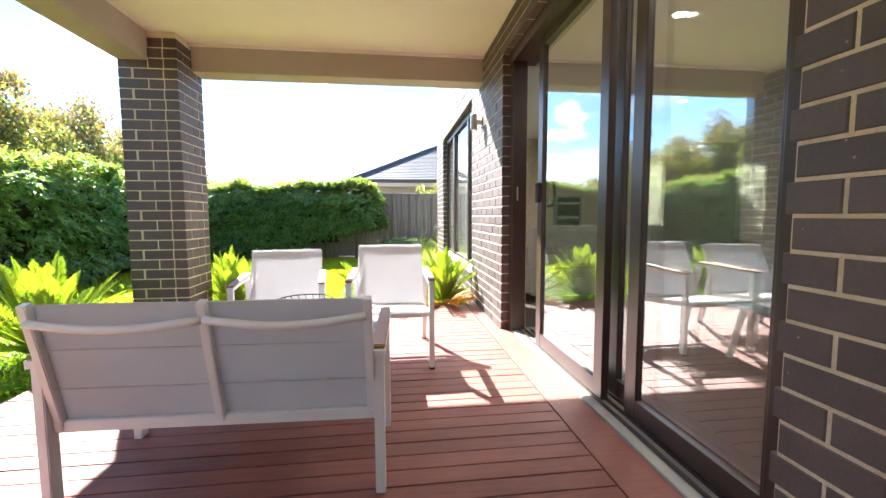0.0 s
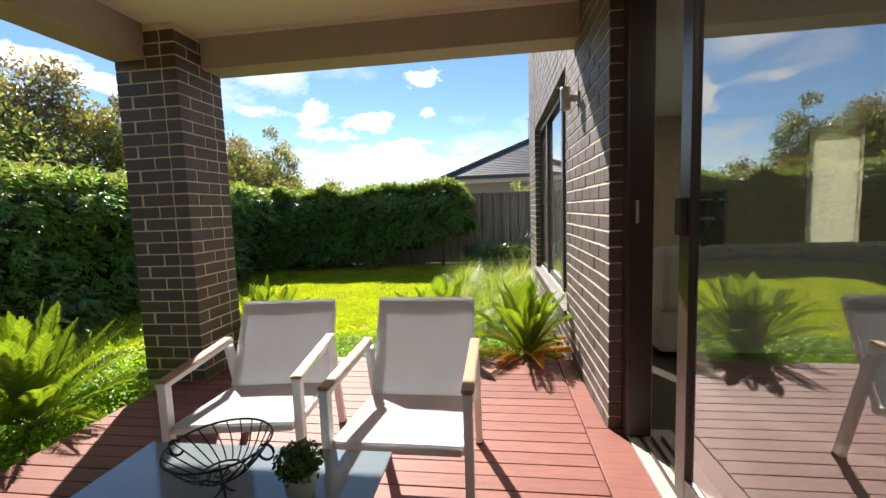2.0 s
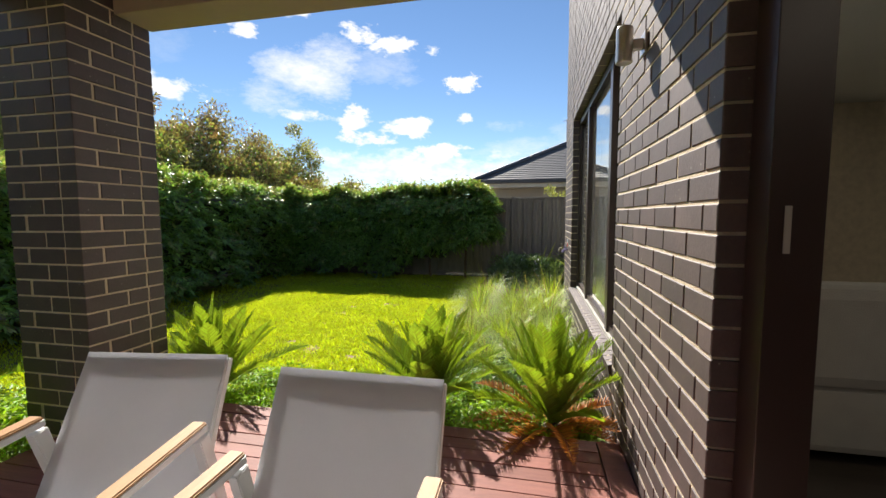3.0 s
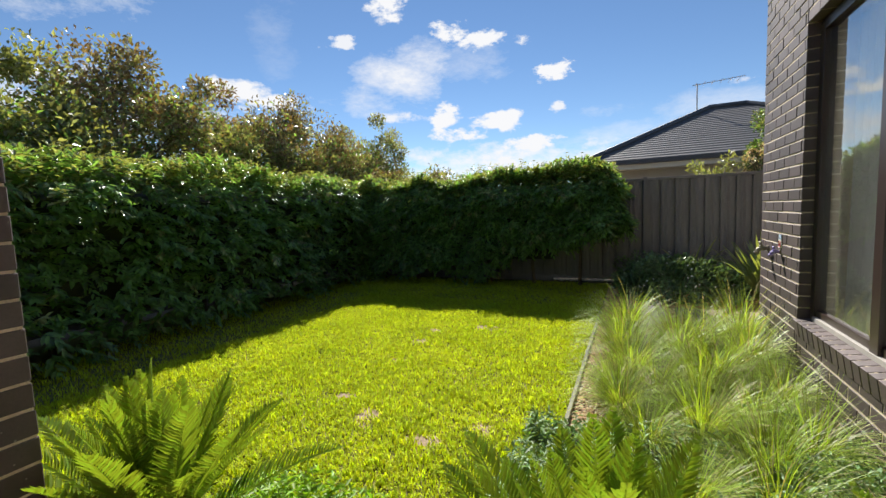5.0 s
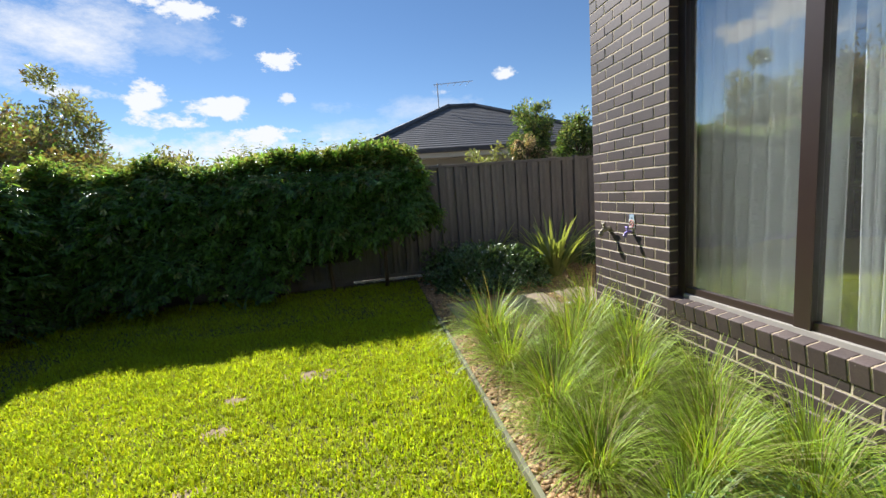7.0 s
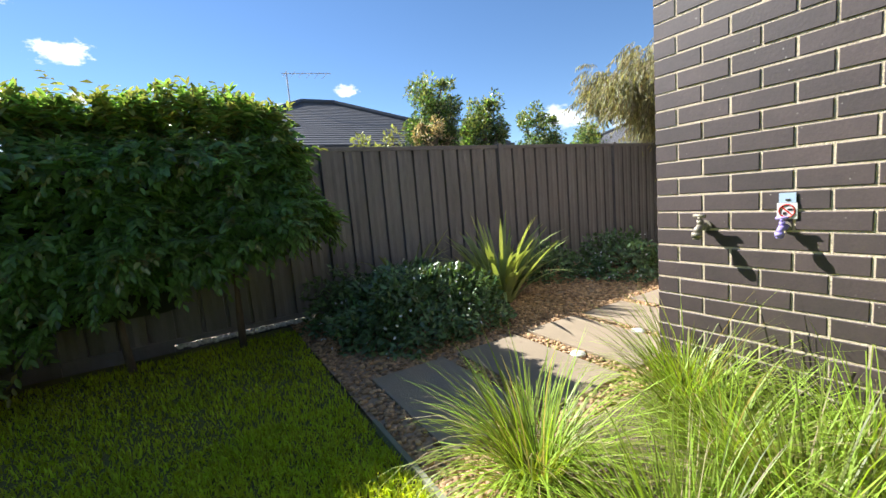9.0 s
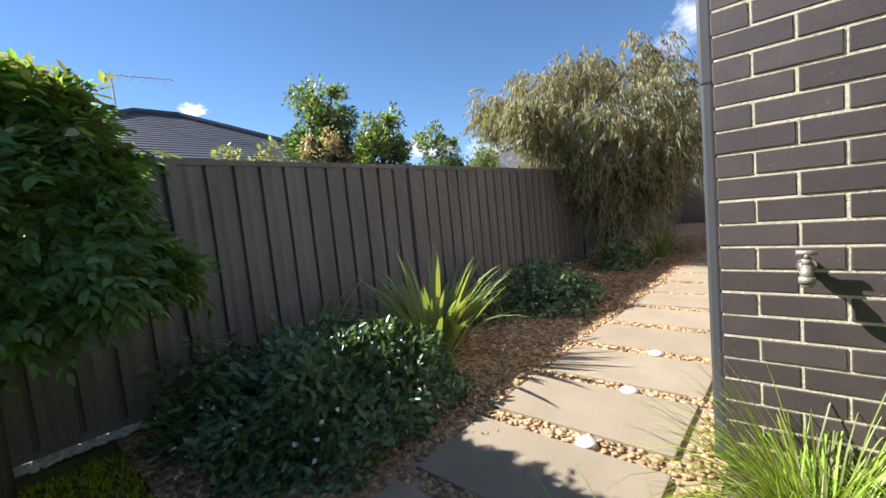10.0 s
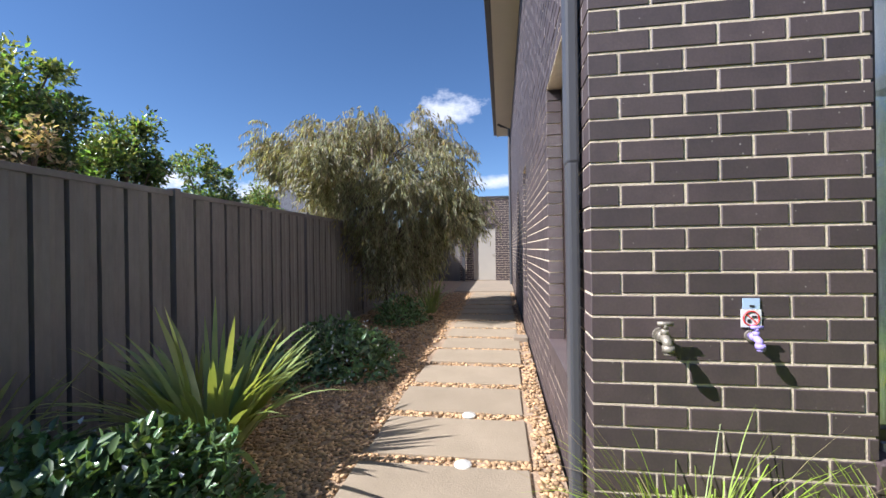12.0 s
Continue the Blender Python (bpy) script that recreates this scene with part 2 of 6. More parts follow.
M_TUSSOCK = material("tussock_blade", (0.21, 0.31, 0.032), (0.32, 0.41, 0.062), 3, 0.45, island=0.65, translucent=0.36)
M_STRAW = material("straw_blade", (0.48, 0.40, 0.22), (0.38, 0.33, 0.18), 4, 0.6, island=0.3, translucent=0.3)
M_TILE = material("grey_roof_tile", (0.085, 0.085, 0.09), (0.11, 0.11, 0.115), 2, 0.6, 0.1, 60, fine=0.15)
M_NEIGH = material("pale_wall", (0.45, 0.42, 0.35), (0.40, 0.37, 0.32), 2, 0.85, 0.1, 60)
M_WHITE = material("white_metal", (0.80, 0.80, 0.80), (0.75, 0.76, 0.77), 6, 0.38, 0.02, 120)
M_SLING = material("pale_grey_sling", (0.62, 0.615, 0.615), (0.575, 0.57, 0.57), 4, 0.75, 0.25, 420, fine=0.10, translucent=0.42, through_tint=(1.25, 1.27, 1.33))
M_TEAK = material("teak", (0.42, 0.23, 0.10), (0.34, 0.18, 0.075), 12, 0.55, 0.1, 60, fine=0.2, stretch=(8, 1, 8))
M_DOORP = material("beige_door_paint", (0.47, 0.43, 0.36), (0.44, 0.40, 0.34), 2, 0.55, 0.03, 60)
M_COLB = material("grey_downpipe", (0.075, 0.075, 0.08), (0.085, 0.085, 0.09), 2, 0.45, 0.02, 60)
M_PLASTER = material("interior_paint", (0.60, 0.57, 0.50), (0.57, 0.54, 0.48), 1, 0.8)
M_FLOOR = material("interior_floor", (0.045, 0.036, 0.030), (0.065, 0.052, 0.042), 4, 0.35, stretch=(1, 6, 1))
M_CURTAIN = material("sheer_curtain", (0.74, 0.76, 0.77), (0.67, 0.69, 0.70), 3, 0.85, translucent=0.3, through_tint=(1.1, 1.1, 1.1))
M_PANE = glass("window_glass", (0.80, 0.86, 0.85), 0.0, 2.5)

# ---- mesh helpers ----


def from_arrays(name, verts, faces, mat, parent=None, smooth=False):
    me = bpy.data.meshes.new(name)
    me.from_pydata(verts, [], faces)
    me.materials.append(mat)
    if smooth:
        me.shade_smooth()
    ob = new(name, me)
    ob.parent = parent
    return ob


def part(name, bm, mat, parent=None, label="", smooth=False):
    me = bpy.data.meshes.new(name)
    bmesh.ops.recalc_face_normals(bm, faces=bm.faces)
    bm.to_mesh(me)
    bm.free()
    me.materials.append(mat)
    if smooth:
        me.shade_smooth()
    ob = new(name, me)
    ob.parent = parent
    if label:
        ob["label"] = label
    return ob


def add_box(bm, lo, hi, bevel=0.0, turn=None):
    c = [(a + b) / 2 for a, b in zip(lo, hi)]
    d = [abs(b - a) for a, b in zip(lo, hi)]
    made = bmesh.ops.create_cube(bm, size=1, matrix=Matrix.Translation(c) @ (turn or Matrix()) @ Matrix.Diagonal((*d, 1)))
    if bevel:
        edges = list({e for v in made["verts"] for e in v.link_edges})
        bmesh.ops.bevel(bm, geom=edges, offset=bevel, segments=2, affect="EDGES", profile=0.6)
    return bm


def box(name, lo, hi, mat, parent=None, bevel=0.0, label=""):
    return part(name, add_box(bmesh.new(), lo, hi, bevel), mat, parent, label)


def add_tube(bm, pts, r, sides=8, r2=None):
    """A round bar along the points."""
    pts = [Vector(p) for p in pts]
    rings = []
    for i, p in enumerate(pts):
        d = (pts[min(i + 1, len(pts) - 1)] - pts[max(i - 1, 0)]).normalized()
        a = d.cross(Vector((0, 0, 1)))
        a = (a if a.length > 0.05 else d.cross(Vector((1, 0, 0)))).normalized()
        b = d.cross(a)
        rr = r if r2 is None else r + (r2 - r) * i / (len(pts) - 1)
        rings.append([bm.verts.new(p + rr * (math.cos(t) * a + math.sin(t) * b)) for t in [k * 2 * math.pi / sides for k in range(sides)]])
    for r0, r1 in zip(rings, rings[1:]):
        for k in range(sides):
            bm.faces.new((r0[k], r0[(k + 1) % sides], r1[(k + 1) % sides], r1[k]))
    bm.faces.new(rings[0][::-1]), bm.faces.new(rings[-1])
    return bm


def add_bar(bm, a, b, w, h, bevel=0.003):
    """A flat-sided bar from a to b, w wide (level) and h deep."""
    a, b = Vector(a), Vector(b)
    d = (b - a)
    length = d.length
    q = d.to_track_quat("Y", "Z").to_matrix().to_4x4()
    made = bmesh.ops.create_cube(bm, size=1, matrix=Matrix.Translation((a + b) / 2) @ q @ Matrix.Diagonal((w, length, h, 1)))
    if bevel:
        bmesh.ops.bevel(bm, geom=list({e for v in made["verts"] for e in v.link_edges}), offset=bevel, segments=2, affect="EDGES")
    return bm


def bar(name, a, b, w, h, mat, parent=None, bevel=0.003, label=""):
    return part(name, add_bar(bmesh.new(), a, b, w, h, bevel), mat, parent, label)


def lathe(bm, profile, sides=24, at=(0, 0, 0)):
    rings = [[bm.verts.new((at[0] + r * math.cos(k * 2 * math.pi / sides), at[1] + r * math.sin(k * 2 * math.pi / sides), at[2] + z)) for k in range(sides)] for r, z in profile]
    for r0, r1 in zip(rings, rings[1:]):
        for k in range(sides):
            bm.faces.new((r0[k], r0[(k + 1) % sides], r1[(k + 1) % sides], r1[k]))
    return bm


def empty(name, at=(0, 0, 0)):
    ob = new(name)
    ob.location = at
    ob.empty_display_size = 0.1
    return ob


def fast_mesh(name, co, faces, mat, parent=None, kind="", smooth=False):
    """A large mesh from numpy arrays; faces all with the same number of corners."""
    me = bpy.data.meshes.new(name)
    n, k = faces.shape
    me.vertices.add(len(co))
    me.vertices.foreach_set("co", np.ascontiguousarray(co, dtype=np.float32).ravel())
    me.loops.add(n * k)
    me.loops.foreach_set("vertex_index", np.ascontiguousarray(faces, dtype=np.int32).ravel())
    me.polygons.add(n)
    me.polygons.foreach_set("loop_start", np.arange(0, n * k, k, dtype=np.int32))
    me.update(calc_edges=True)
    me.materials.append(mat)
    if smooth:
        me.shade_smooth()
    ob = new(name, me)
    ob.parent = parent
    if kind:
        ob["kind"] = kind
    return ob


def unit(v):
    return v / np.maximum(np.linalg.norm(v, axis=-1, keepdims=True), 1e-6)


def leaf_arrays(p, d, up, length, width, fold=0.25):
    """Pointed folded leaves: base p, direction d, upper side up."""
    d = unit(d)
    s = unit(np.cross(d, up))
    nrm = np.cross(s, d)
    n = len(p)
    L, W = length[:, None], width[:, None]
    m1 = p + d * L * 0.42
    sag = -nrm * L * 0.10
    co = np.empty((n, 4, 3))
    co[:, 0], co[:, 1], co[:, 2], co[:, 3] = p, m1 + s * W / 2 + nrm * W * fold, p + d * L + sag, m1 - s * W / 2 + nrm * W * fold
    i = np.arange(n)[:, None] * 4
    f = np.concatenate([i + np.array([[0, 1, 2]]), i + np.array([[0, 2, 3]])])
    return co.reshape(-1, 3), f


def oval_leaf_arrays(p, d, up, length, width, fold=0.18):
    """Oval folded leaves with a pointed tip: base p, direction d, upper side up."""
    d = unit(d)
    s = unit(np.cross(d, up))
    nrm = np.cross(s, d)
    n = len(p)
    L, W = length[:, None], width[:, None]
    co = np.empty((n, 6, 3))
    a, b = p + d * L * 0.28, p + d * L * 0.66 - nrm * L * 0.03
    co[:, 0], co[:, 3] = p, p + d * L - nrm * L * 0.12
    co[:, 1], co[:, 5] = a + s * W * 0.46 + nrm * W * fold, a - s * W * 0.46 + nrm * W * fold
    co[:, 2], co[:, 4] = b + s * W * 0.44 + nrm * W * fold, b - s * W * 0.44 + nrm * W * fold
    i = np.arange(n)[:, None] * 6
    f = np.concatenate([i + np.array([q]) for q in ([0, 1, 2], [0, 2, 3], [0, 3, 4], [0, 4, 5])])
    return co.reshape(-1, 3), f


def leaves(name, p, d, up, length, width, mat, parent=None, kind="", fold=0.25, oval=False):
    co, f = oval_leaf_arrays(p, d, up, length, width) if oval else leaf_arrays(p, d, up, length, width, fold)
    return fast_mesh(name, co, f, mat, parent, kind)


def blade_arrays(p, d, length, width, bend, k=3, lean=0.0):
    """Bending grass blades: base p, level lean d, tip falling over by bend."""
    n = len(p)
    s = unit(np.stack([-d[:, 1], d[:, 0], np.zeros(n)], 1))
    co = np.empty((n, 2 * k + 1, 3))
    for j in range(k + 1):
        t = j / k
        lift = (np.sin(lean + t * bend) - np.sin(lean)) / bend
        out = (np.cos(lean) - np.cos(lean + t * bend)) / bend
        c = p + np.stack([d[:, 0] * length * out, d[:, 1] * length * out, length * lift], 1)
        w = (width * (1 - 0.75 * t ** 1.5) / 2)[:, None]
        if j < k:
            co[:, 2 * j], co[:, 2 * j + 1] = c - s * w, c + s * w
        else:
            co[:, 2 * k] = c
    i = np.arange(n)[:, None] * (2 * k + 1)
    tris = []
    for j in range(k - 1):
        a = 2 * j
        tris += [i + np.array([[a, a + 1, a + 3]]), i + np.array([[a, a + 3, a + 2]])]
    tris.append(i + np.array([[2 * k - 2, 2 * k - 1, 2 * k]]))
    return co.reshape(-1, 3), np.concatenate(tris)


# ---- bricks ----
COURSE, BRICK, JOINT, DEEP = 0.086, 0.24, 0.010, 0.104
brick_cache = {}


def brick_box(length, depth, course):
    """Corners and faces of one brick lying along x, its face towards -y, softly chamfered."""
    h, c, l = course - JOINT, 0.003, length
    v = [(0, c, 0), (l, c, 0), (l, c, h), (0, c, h), (c, 0, c), (l - c, 0, c), (l - c, 0, h - c), (c, 0, h - c), (0, depth, 0), (l, depth, 0), (l, depth, h), (0, depth, h)]
    f = [(4, 5, 6, 7), (0, 1, 5, 4), (1, 2, 6, 5), (2, 3, 7, 6), (3, 0, 4, 7), (1, 0, 8, 9), (2, 1, 9, 10), (3, 2, 10, 11), (0, 3, 11, 8)]
    return v, f


def brick_mesh(length, depth, course):
    key = (round(length, 3), round(depth, 3), course)
    if key not in brick_cache:
        v, f = brick_box(*key)
        me = bpy.data.meshes.new("brick")
        me.from_pydata(v, [], f)
        me.materials.append(M_BRICK)
        brick_cache[key] = me
    return brick_cache[key]


def brick_face(parent, corner, turn, length, z0, rows, holes=(), near=None, shift=0.0, ends=((0, 0), (0, 0)), limit=300, singles=True, course=0.086, run=0.24):
    """Bricks in stretcher bond on one wall face. corner: its start; turn: degrees of the face's run about z (0: along +x, face to -y).
    holes: (u0, u1, z0, z1). near: (u0, u1, z0, z1), in which each brick is an object of its own. ends: what is left free at start and end in even and odd rows."""
    rot = Matrix.Translation(corner) @ Matrix.Rotation(radians(turn), 4, "Z")
    rnd = random.Random(int(abs(corner[0]) * 100 + turn + length * 10))
    vs, fs, count = [], [], 0
    for r in range(rows):
        z = z0 + r * course
        e0, e1 = ends[r % 2]
        lo, hi = e0, length - e1
        u = -shift + (0 if r % 2 == 0 else -run / 2)
        while u < hi:
            spans = [(max(u, lo), min(u + run - JOINT, hi))]
            for h0, h1, hz0, hz1 in holes:
                if z + course * 0.5 < hz0 or z + course * 0.5 > hz1:
                    continue
                nxt = []
                for a, b in spans:
                    nxt += [(a, min(b, h0)), (max(a, h1), b)]
                spans = nxt
            for a, b in spans:
                if b - a < 0.012:
                    continue
                push = rnd.uniform(-0.0015, 0.0015)
                if singles and near and near[0] <= a and b <= near[1] and near[2] <= z <= near[3] and count < limit:
                    ob = new("brick", brick_mesh(b - a, DEEP, course))
                    ob.parent = parent
                    ob.matrix_basis = rot @ Matrix.Translation((a, push, z)) @ Matrix.Rotation(rnd.uniform(-0.003, 0.003), 4, "Y")
                    count += 1
                else:
                    v, f = brick_box(b - a, DEEP, course)
                    base = len(vs)
                    vs += [tuple(rot @ Vector((x + a, y + push, q + z))) for x, y, q in v]
                    fs += [tuple(i + base for i in face) for face in f]
            u += run
    if vs:
        ob = from_arrays("bricks", vs, fs, M_BRICK, parent)
        tagged(ob, kind="stuff")


def slab(name, corner, turn, length, z0, z1, thick, mat, holes=(), back=0.0038):
    """A wall's core with openings cut through, its face set back behind the bricks."""
    rot = Matrix.Translation(corner) @ Matrix.Rotation(radians(turn), 4, "Z")
    us = sorted({0.0, length, *[h for q in holes for h in (q[0] - 0.012, q[1] + 0.012)]})
    bm = bmesh.new()
    for a, b in zip(us, us[1:]):
        cuts = sorted([(q[2] - back, q[3] + back) for q in holes if q[0] - 0.012 <= a + 1e-4 and q[1] + 0.012 >= b - 1e-4])
        z = z0
        for c0, c1 in cuts + [(z1, z1)]:
            if c0 > z + 1e-4:
                add_box(bm, (a, back, z), (b, thick, c0))
            z = max(z, c1)
    bmesh.ops.transform(bm, matrix=rot, verts=bm.verts)
    return tagged(part(name, bm, mat), kind="structure")

# ---- ground ----


def sheet(name, x0, y0, x1, y1, z, mat, label, cat, nx=1, ny=1, rough=0.0):
    """A level or gently uneven sheet of ground."""
    vs = [(x0 + (x1 - x0) * i / nx, y0 + (y1 - y0) * j / ny, z + (rough * noise.noise((x0 + (x1 - x0) * i / nx * 1.3, y0 + (y1 - y0) * j / ny * 1.3, 3.1)) if 0 < i < nx and 0 < j < ny else 0)) for j in range(ny + 1) for i in range(nx + 1)]
    fs = [(j * (nx + 1) + i, j * (nx + 1) + i + 1, (j + 1) * (nx + 1) + i + 1, (j + 1) * (nx + 1) + i) for j in range(ny) for i in range(nx)]
    return tagged(from_arrays(name, vs, fs, mat, smooth=True), label, cat, kind="structure")


sheet("ground", -900, -900, 900, 900, -0.06, M_SOIL, "bare brown earth reaching to the horizon", "ground")
sheet("lawn", -6.1, -6, -0.48, 11.2, -0.022, M_LAWN, "green lawn with worn bare patches between hedges", "lawn", 40, 100, 0.008)
sheet("garden_bed", -0.47, 4.3, 0.93, 8.32, -0.012, M_SOIL, "mulched garden bed beside the brick wall", "garden bed", 20, 40, 0.02)
sheet("gravel", -0.47, 8.33, 14.6, 11.28, -0.016, M_GRAVEL, "tan gravel bed along the fence", "gravel", 60, 20, 0.015)

# ---- house: brick walls ----
WALL_X, WALL_Y, EAVE = 0.925, 8.31, 5.20
WIN = (0.95, 3.60, 0.44, 2.42)
DOOR = (4.91, 7.44, 0.05, 2.42)
WCOURSE = 0.0826
ROWS_W = int((EAVE + 0.138) / WCOURSE)
wall_west = slab("wall_west", (WALL_X, WALL_Y - 0.004, 0), -90, 11.6, -0.08, EAVE, 0.22, M_MORTAR, (WIN, DOOR))
tagged(wall_west, "dark brown brick wall with cream mortar joints", "wall")

NX = 13.8
north_windows = [(11.445, 12.295), (8.085, 8.815), (5.685, 6.415)]
NHOLES = [(a, b, 0.53, 2.33) for a, b in north_windows]
wall_north = slab("wall_north", (NX, WALL_Y, 0), 180, NX - WALL_X - 0.21, -0.08, EAVE, 0.22, M_MORTAR, NHOLES)
tagged(wall_north, "dark brown brick side wall with window recesses", "wall")

# brick sill of the west window
for k in range(int(2.68 / COURSE)):
    y1 = 7.37 - k * COURSE
    bm = add_box(bmesh.new(), (-0.075, -(COURSE - JOINT), -0.11), (0.075, 0, 0), 0.004)
    ob = part("sill_brick", bm, M_BRICK, wall_west)
    ob.matrix_basis = pose(WALL_X + 0.052, y1, 0.445, 0, -9, 0)
sill_bed = box("sill_mortar", (-0.071, 0, -0.106), (0.075, 2.63, -0.004), M_MORTAR, wall_west)
sill_bed.matrix_basis = pose(WALL_X + 0.052, 4.725, 0.445, 0, -9, 0)

for za, zb in ((-0.05, 0.33), (2.43, EAVE)):
    box("control_joint", (WALL_X - 0.0015, 7.356, za), (WALL_X + 0.03, 7.366, zb), M_DARK, wall_west)

# garage at the end of the side path
GX = 14.6
GDOOR = (0.52, 1.32, 0.02, 2.10)
wall_garage = slab("wall_garage", (GX, 10.2, 0), -90, 2.2, -0.08, 3.06, 0.22, M_MORTAR, (GDOOR,))
tagged(wall_garage, "brown brick garage wall with a beige door", "wall")
box("capping", (GX - 0.04, 7.9, 3.06), (GX + 0.26, 10.24, 3.12), M_COLB, wall_garage)
garage_side = slab("wall_garage_side", (GX + 6, 10.2, 0), 180, 5.78, -0.08, 3.06, 0.2, M_MORTAR)
tagged(garage_side, "brown brick garage side wall", "wall")

# ---- alfresco: column, beams, ceiling, roof ----
CX0, CX1, CY0, CY1 = -2.27, -1.80, 3.88, 4.35
column = box("brick_column", (CX0 + 0.004, CY0 + 0.004, 0.0), (CX1 - 0.004, CY1 - 0.004, 2.655), M_MORTAR)
tagged(column, "square dark brick column with pale mortar at the deck's corner", "column", kind="structure")

BZ0, BZ1 = 2.42, 2.66
tagged(box("beam_rear", (CX1 + 0.002, 4.13, BZ0), (WALL_X, 4.36, BZ1 + 0.2), M_RENDER, None, 0.006), "beige rendered beam between brick column and house wall", "beam", kind="structure")
tagged(box("beam_side", (CX0, -2.9, BZ0), (-2.03, CY0 - 0.002, BZ1 + 0.2), M_RENDER, None, 0.006), "beige rendered beam along the open side of the patio", "beam", kind="structure")
tagged(box("ceiling", (-2.03, -2.9, BZ1), (WALL_X, 4.13, BZ1 + 0.03), M_CEIL), "smooth cream painted patio ceiling", "ceiling", kind="structure")
tagged(box("cornice", (-2.03, 4.09, BZ1 - 0.018), (WALL_X, 4.13, BZ1), M_CEIL), "narrow cream ceiling trim", "trim", kind="structure")
tagged(box("patio_roof", (-2.6, -3.2, BZ1 + 0.2), (WALL_X - 0.002, 4.55, BZ1 + 0.34), M_COLB), "dark flat patio roof sheet", "roof", kind="structure")
tagged(box("wall_south", (-2.27, -3.1, -0.06), (WALL_X, -2.9, BZ1 + 0.2), M_RENDER), "beige rendered end wall of the patio", "wall", kind="structure")

# ---- deck ----
DECK = 0.12
deck = box("deck_frame", (-2.03, -2.88, -0.05), (1.0, 4.38, DECK - 0.026), M_DARK)
tagged(deck, "red-brown stained timber deck with dark gaps between boards", "deck", kind="structure")
PITCH, GAP = 0.096, 0.006
y = 4.40
k = 0
deck_mesh, border_mesh = None, None
while y > -2.85:
    if deck_mesh is None:
        ob = part("deck_board", add_box(bmesh.new(), (-2.05, -(PITCH - GAP), -0.022), (0.80, 0, 0), 0.003), M_DECK, deck)
        deck_mesh = ob.data
    else:
        ob = new("deck_board", deck_mesh)
        ob.parent = deck
    ob.location = (0, y, DECK + random.Random(k).uniform(-0.001, 0.001))
    y -= PITCH
    k += 1
box("border_board", (0.806, -2.85, DECK - 0.022), (0.92, 0.86, DECK), M_DECK, deck, 0.003)
box("border_board", (0.806, 0.88, DECK - 0.022), (0.996, 3.40, DECK), M_DECK, deck, 0.003)
box("border_board", (0.806, 3.406, DECK - 0.022), (0.92, 4.40, DECK), M_DECK, deck, 0.003)
box("fascia_board", (-2.072, -2.85, -0.04), (-2.052, 4.40, DECK - 0.004), M_DECK, deck, 0.003)
box("fascia_board", (-2.05, 4.402, -0.04), (0.92, 4.422, DECK - 0.004), M_DECK, deck, 0.003)

# ---- sliding door ----
door = empty("sliding_door", (1.0, 3.44, 0.1))
tagged(door, "dark bronze sliding glass door standing partly open", "door", kind="structure")


def member(name, lo, hi, mat=M_ALU, parent=None, at=(0, 0, 0), bevel=0.003, label=""):
    return box(name, [a - b for a, b in zip(lo, at)], [a - b for a, b in zip(hi, at)], mat, parent, bevel, label)


AT = (1.0, 3.44, 0.1)
member("jamb", (0.99, 3.30, 0.14), (1.105, 3.398, 2.40), M_ALU, door, AT)
member("jamb", (1.02, 0.875, 0.14), (1.20, 0.975, 2.40), M_ALU, door, AT)
member("head", (0.98, 0.875, 2.33), (1.20, 3.398, 2.418), M_ALU, door, AT)
member("threshold", (1.0, 0.875, 0.04), (1.24, 3.398, 0.128), M_SILL, door, AT, 0.004, "pale concrete threshold")
for tx in (1.055, 1.105, 1.155):
    member("track", (tx, 0.985, 0.128), (tx + 0.008, 3.30, 0.146), M_ALU, door, AT, 0.001)


def panel(x, y0, y1, handle=None, z0=0.15, z1=2.34):
    """One framed glass leaf of the sliding door."""
    leaf = empty("door_panel", (x - AT[0], y0 - AT[1], 0))
    leaf.parent = door
    w = y1 - y0
    st = 0.085
    z0, z1 = z0 - AT[2], z1 - AT[2]
    box("stile", (-0.02, 0, z0), (0.02, st, z1), M_ALU, leaf, 0.003)
    box("stile", (-0.02, w - st, z0), (0.02, w, z1), M_ALU, leaf, 0.003)
    box("rail", (-0.019, st, z0), (0.019, w - st, z0 + 0.09), M_ALU, leaf, 0.003)
    box("rail", (-0.019, st, z1 - 0.07), (0.019, w - st, z1), M_ALU, leaf, 0.003)
    g = box("pane", (-0.003, st - 0.005, z0 + 0.085), (0.003, w - st + 0.005, z1 - 0.065), M_PANE, leaf)
    g.visible_shadow = False
    if handle:
        part("pull_handle", add_tube(bmesh.new(), [(0.02, w - st - 0.01, 1.16 - AT[2]), (0.06, w - st - 0.02, 1.17 - AT[2]), (0.07, w - st - 0.03, 1.25 - AT[2]), (0.06, w - st - 0.02, 1.33 - AT[2]), (0.02, w - st - 0.01, 1.34 - AT[2])], 0.011, 8), M_DARK, leaf, smooth=True)
        box("lock_case", (-0.045, w - st + 0.012, 1.19 - AT[2]), (-0.0195, w - 0.012, 1.33 - AT[2]), M_DARK, leaf, 0.008)
    return leaf


panel(1.075, 1.93, 2.90, True)
panel(1.125, 0.98, 1.80)
panel(1.175, 1.02, 2.05)
box("strike_plate", (0.022, -0.1435, 1.12), (0.036, -0.1402, 1.23), M_SILL, door, 0.001)

